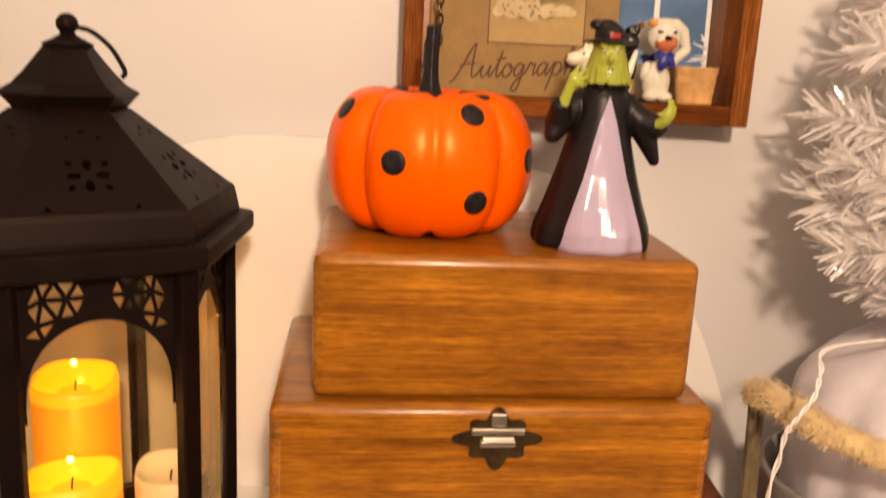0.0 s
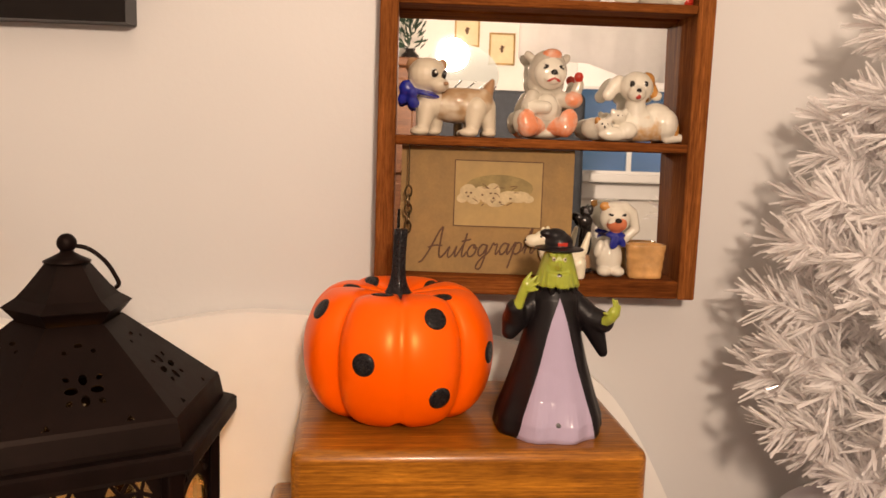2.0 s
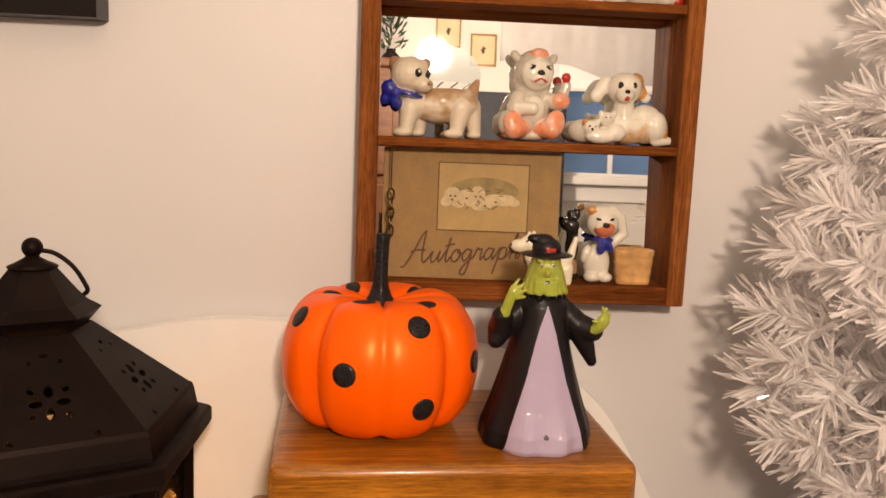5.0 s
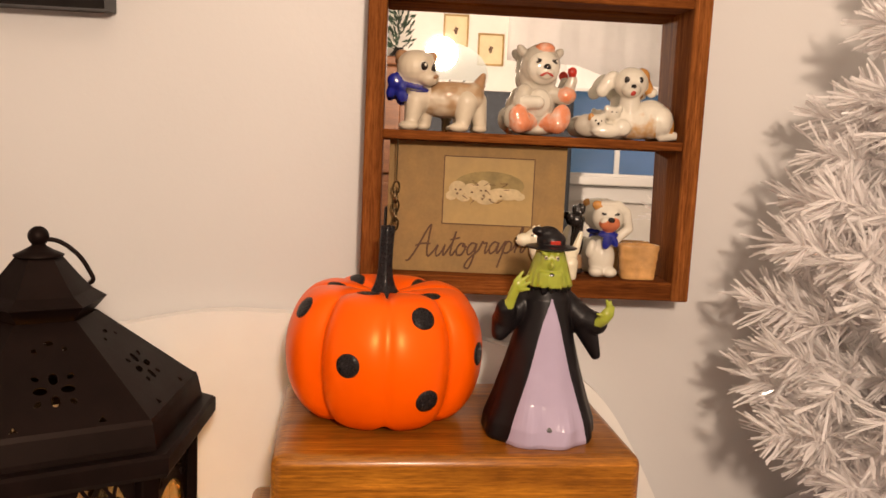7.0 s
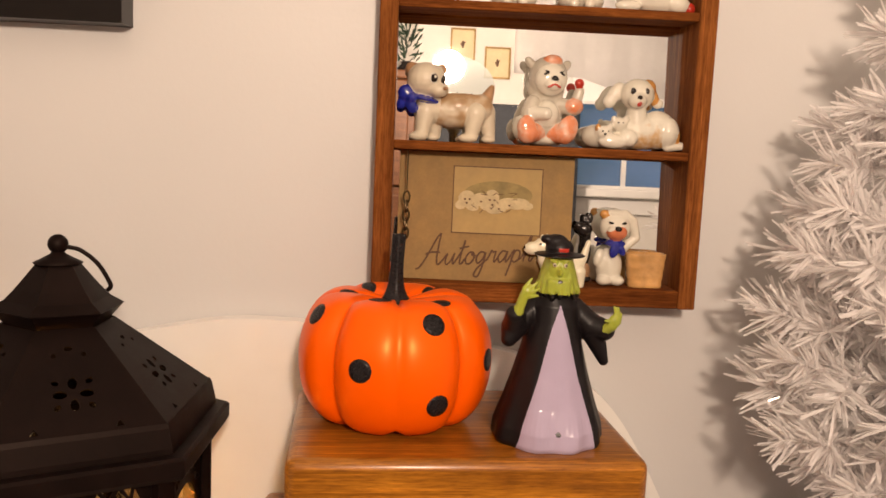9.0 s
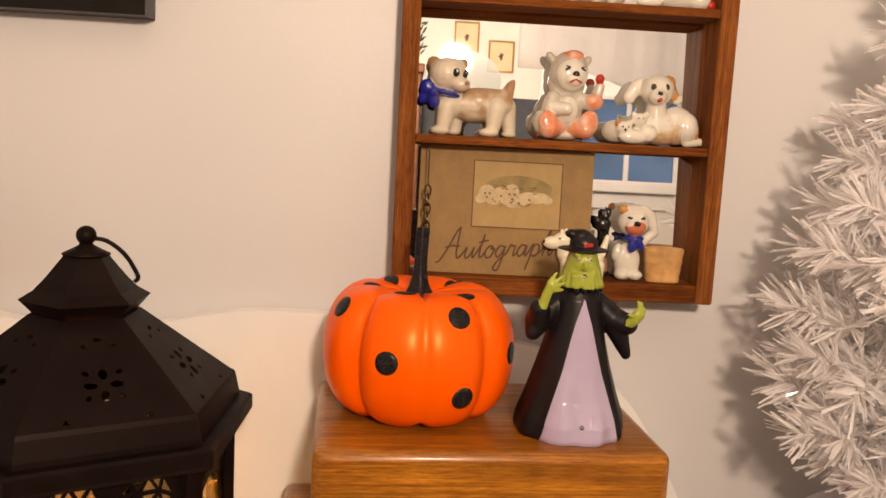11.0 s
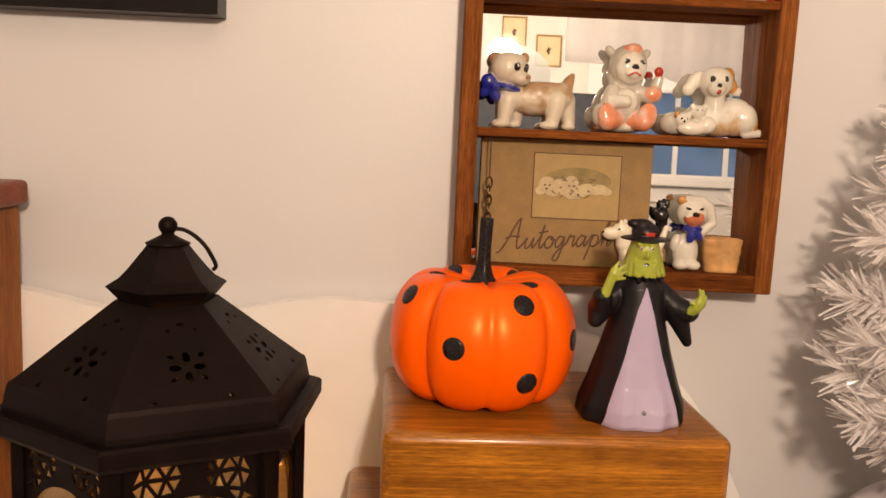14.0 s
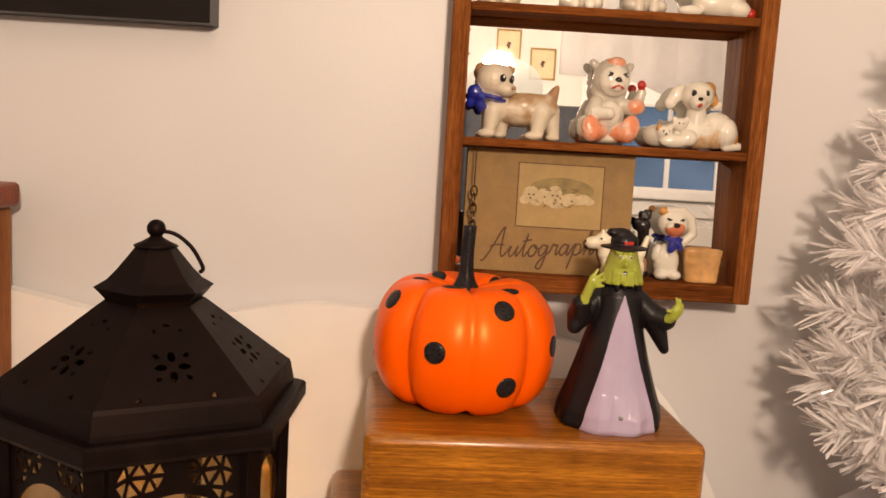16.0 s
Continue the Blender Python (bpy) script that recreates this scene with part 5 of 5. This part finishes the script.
part("frame", bm, M_BLACKGLOSS, panel)
part("glass", box(FX0 + .032, FX1 - .032, FY1 + .012, FY1 + .016, FZ0 + .032, FZ1 - .032), M_SCREEN, panel)

# ---------------------------------------------------------------- tall wooden case beside the lantern
case = thing("wooden_case", "tall orange brown wooden case with a moulded cap on the dresser", "wooden case")
part("body", box(-0.68, -0.4570, 0.800, 0.884, TABLE, 1.1660, 0.003), M_LEFT, case)
part("cap", box(-0.695, -0.4470, 0.790, 0.886, 1.1664, 1.1930, 0.006, 3), M_DESK, case, "reddish moulded cap")

# ---------------------------------------------------------------- white tinsel tree in a wrapped pot
TX, TY = 0.535, 0.735
tree = thing("tinsel_tree", "white artificial tinsel tree in a wrapped pot", "artificial tree", pose(TX, TY, 0))
rng = random.Random(11)
part("trunk", tube([(0, 0, 0.80), (0.002, 0, 1.2), (0.0, 0, 1.66)], 0.006, 8, taper=[1, .8, .5]), M_WIRE, tree)
nv, nf, wires = [], [], bmesh.new()


def needles(a, b, count, length, tuft=0.12):
    """Flat tinsel strips in small bundles round a wire from a to b, with a tuft at its end."""
    a, b = Vector(a), Vector(b)
    d = (b - a).normalized()
    s = d.orthogonal().normalized()
    t = d.cross(s)
    bundles = max(2, round(count / 3))
    for k in range(bundles):
        f = (k + rng.random()) / bundles
        end = f > 1 - tuft
        ang = rng.uniform(0, math.tau)
        lean = rng.uniform(1.0, 3.2) if end else rng.uniform(0.55, 1.25)
        reach = length * rng.uniform(0.75, 1.15)
        for _ in range(3):
            ga = ang + rng.uniform(-.22, .22)
            out = (s * math.cos(ga) + t * math.sin(ga) + d * (lean + rng.uniform(-.12, .12))).normalized()
            p = a.lerp(b, min(1.0, f + rng.uniform(-.02, .02)))
            l = reach * rng.uniform(0.86, 1.08)
            side = out.cross(Vector((rng.uniform(-1, 1), rng.uniform(-1, 1), rng.uniform(-1, 1)))).normalized() * 0.00105
            bend = Vector((rng.uniform(-1, 1), rng.uniform(-1, 1), rng.uniform(-1, 1))) * l * 0.05
            i = len(nv)
            m, e = p + out * l * .55 + bend, p + out * l
            nv.extend([p - side, p + side, m + side, m - side, e + side * .8, e - side * .8])
            nf.extend([(i, i + 1, i + 2, i + 3), (i + 3, i + 2, i + 4, i + 5)])


levels = 13
for j in range(levels):
    f = j / (levels - 1)
    z = 0.975 + 0.60 * f
    reach = float(np.interp(z, [0.975, 1.02, 1.08, 1.17, 1.25, 1.31, 1.38, 1.46, 1.58], [0.112, 0.140, 0.158, 0.146, 0.118, 0.094, 0.068, 0.044, 0.02]))
    n = round(10 - 5 * f)
    for k in range(n):
        ang = math.tau * (k + .5 * (j % 2)) / n + rng.uniform(-.22, .22)
        r = reach * rng.uniform(0.84, 1.05)
        d = Vector((math.cos(ang), math.sin(ang), 0))
        root, tip = Vector((0, 0, z - .01)), d * r + Vector((0, 0, z + rng.uniform(-.012, .030)))
        tip.y = min(tip.y, WALL - TY - 0.035)
        midp = root.lerp(tip, .5) + Vector((0, 0, -.006))
        tube([root, midp, tip], 0.0011, 5, wires)
        needles(root.lerp(midp, .3), midp, round(60 * r / .15), 0.034, 0.0)
        needles(midp, tip, round(135 * r / .15) + 26, 0.036)
        # side twigs
        for sgn in (-1, 1):
            if r > .06:
                q = root.lerp(tip, rng.uniform(.42, .62))
                w = (d + Vector((-d.y, d.x, 0)) * sgn * rng.uniform(.6, 1.0) + Vector((0, 0, rng.uniform(-.35, .45)))).normalized() * r * rng.uniform(.34, .46)
                e = q + w
                e.y = min(e.y, WALL - TY - 0.03)
                tube([q, e], 0.0009, 5, wires)
                needles(q, e, round(72 * r / .15) + 14, 0.034, 0.16)
part("wire_skeleton", wires, M_WIRE, tree)
me = bpy.data.meshes.new("crown")
me.from_pydata([tuple(v) for v in nv], [], nf)
me.materials.append(M_TINSEL)
crown = new("crown", me)
crown.parent = tree
tagged(crown, "bristling white tinsel needles", kind="stuff")

# Cloth-wrapped pot.
def folds(a, z):
    return 1 + (0.085 * abs(math.sin(6 * a + 1)) ** 0.7 + 0.022 * math.sin(15 * a + 2.1 * z)) * min(1.0, 2.6 * (1.02 - z)) - .03


rings = []
for k in range(25):
    z = k / 24
    r = 0.130 + 0.010 * z if z < .74 else 0.1374 * math.cos((z - .74) / .26 * 1.25) ** 0.55
    rings.append([(r * folds(a, z) * math.cos(a), r * folds(a, z) * math.sin(a), TABLE - .02 + 0.268 * z) for a in [math.tau * i / 90 for i in range(90)]])
part("cloth_wrap", loft(rings), M_CLOTH, tree, "lilac white gathered cloth round the pot", smooth=True)

# Planter that holds the pot.
planter = thing("planter", "grey zinc planter with a shaggy burlap swag and wooden stakes", "planter")
PX, PY = TX + .004, TY - .008
rings = [[(PX + r * math.cos(a), PY + r * .76 * math.sin(a), z) for a in [math.tau * i / 64 for i in range(64)]] for r, z in ((0.13, 0.0), (0.135, 0.01), (0.174, 0.800), (0.176, 0.806), (0.170, 0.806), (0.160, 0.655), (0.02, 0.650))]
part("bucket", loft(rings), M_ZINC, planter, smooth=True)
rim_pts = smooth_path([(0.338, 0.715, 0.888), (0.333, 0.680, 0.900), (0.345, 0.645, 0.899), (0.362, 0.620, 0.893), (0.402, 0.598, 0.884), (0.450, 0.582, 0.868), (0.535, 0.572, 0.858), (0.620, 0.585, 0.868), (0.680, 0.630, 0.885), (0.715, 0.700, 0.895)], 6)
rope = part("burlap_rim", tube(rim_pts, 0.0115, 10), M_BURLAP, planter, "shaggy tan burlap swag", smooth=True)
rng = random.Random(4)
fv, ff = [], []
for i in range(5000):
    g = rng.uniform(0, len(rim_pts) - 1.001)
    k = int(g)
    c = rim_pts[k].lerp(rim_pts[k + 1], g - k)
    d = (rim_pts[k + 1] - rim_pts[k]).normalized()
    o = Vector((rng.gauss(0, 1), rng.gauss(0, 1), rng.gauss(0, 1)))
    o = (o - d * o.dot(d)).normalized()
    p = c + o * 0.0118
    e = p + o * rng.uniform(.002, .006) + Vector((rng.uniform(-1, 1), rng.uniform(-1, 1), rng.uniform(-1, 1))) * .004
    w = o.orthogonal().normalized() * .0005
    j = len(fv)
    fv += [p - w, p + w, e]
    ff.append((j, j + 1, j + 2))
me = bpy.data.meshes.new("burlap_shag")
me.from_pydata([tuple(v) for v in fv], [], ff)
me.materials.append(M_BURLAP)
fib = new("burlap_shag", me)
fib.parent = rope
tagged(fib, kind="stuff")
for x, y, top in ((0.331, 0.704, 0.893), (0.341, 0.714, 0.889)):
    part("stake", tube(smooth_path([(x + .030, y, 0.0), (x + .012, y, 0.60), (x, y, top)], 4), 0.0046, 8), M_OLIVE, planter)

# White lamp cord over the rim.
cord = thing("power_cord", "white twisted cord hanging over the planter rim", "cable")
line = smooth_path([(0.470, 0.690, 0.955), (0.358, 0.64, 0.958), (0.338, 0.612, 0.947), (0.33, 0.6, 0.934), (0.32, 0.598, 0.918), (0.314, 0.6, 0.906), (0.312, 0.602, 0.885), (0.308, 0.604, 0.800), (0.320, 0.606, 0.400), (0.330, 0.610, 0.004)], 9)
for s in (0, math.pi):
    pts = [p + Vector((0.0012 * math.cos(i * .55 + s), 0.0012 * math.sin(i * .55 + s), 0)) for i, p in enumerate(line)]
    part("strand", tube(pts, 0.0011, 6), M_WIRE, cord, smooth=True)
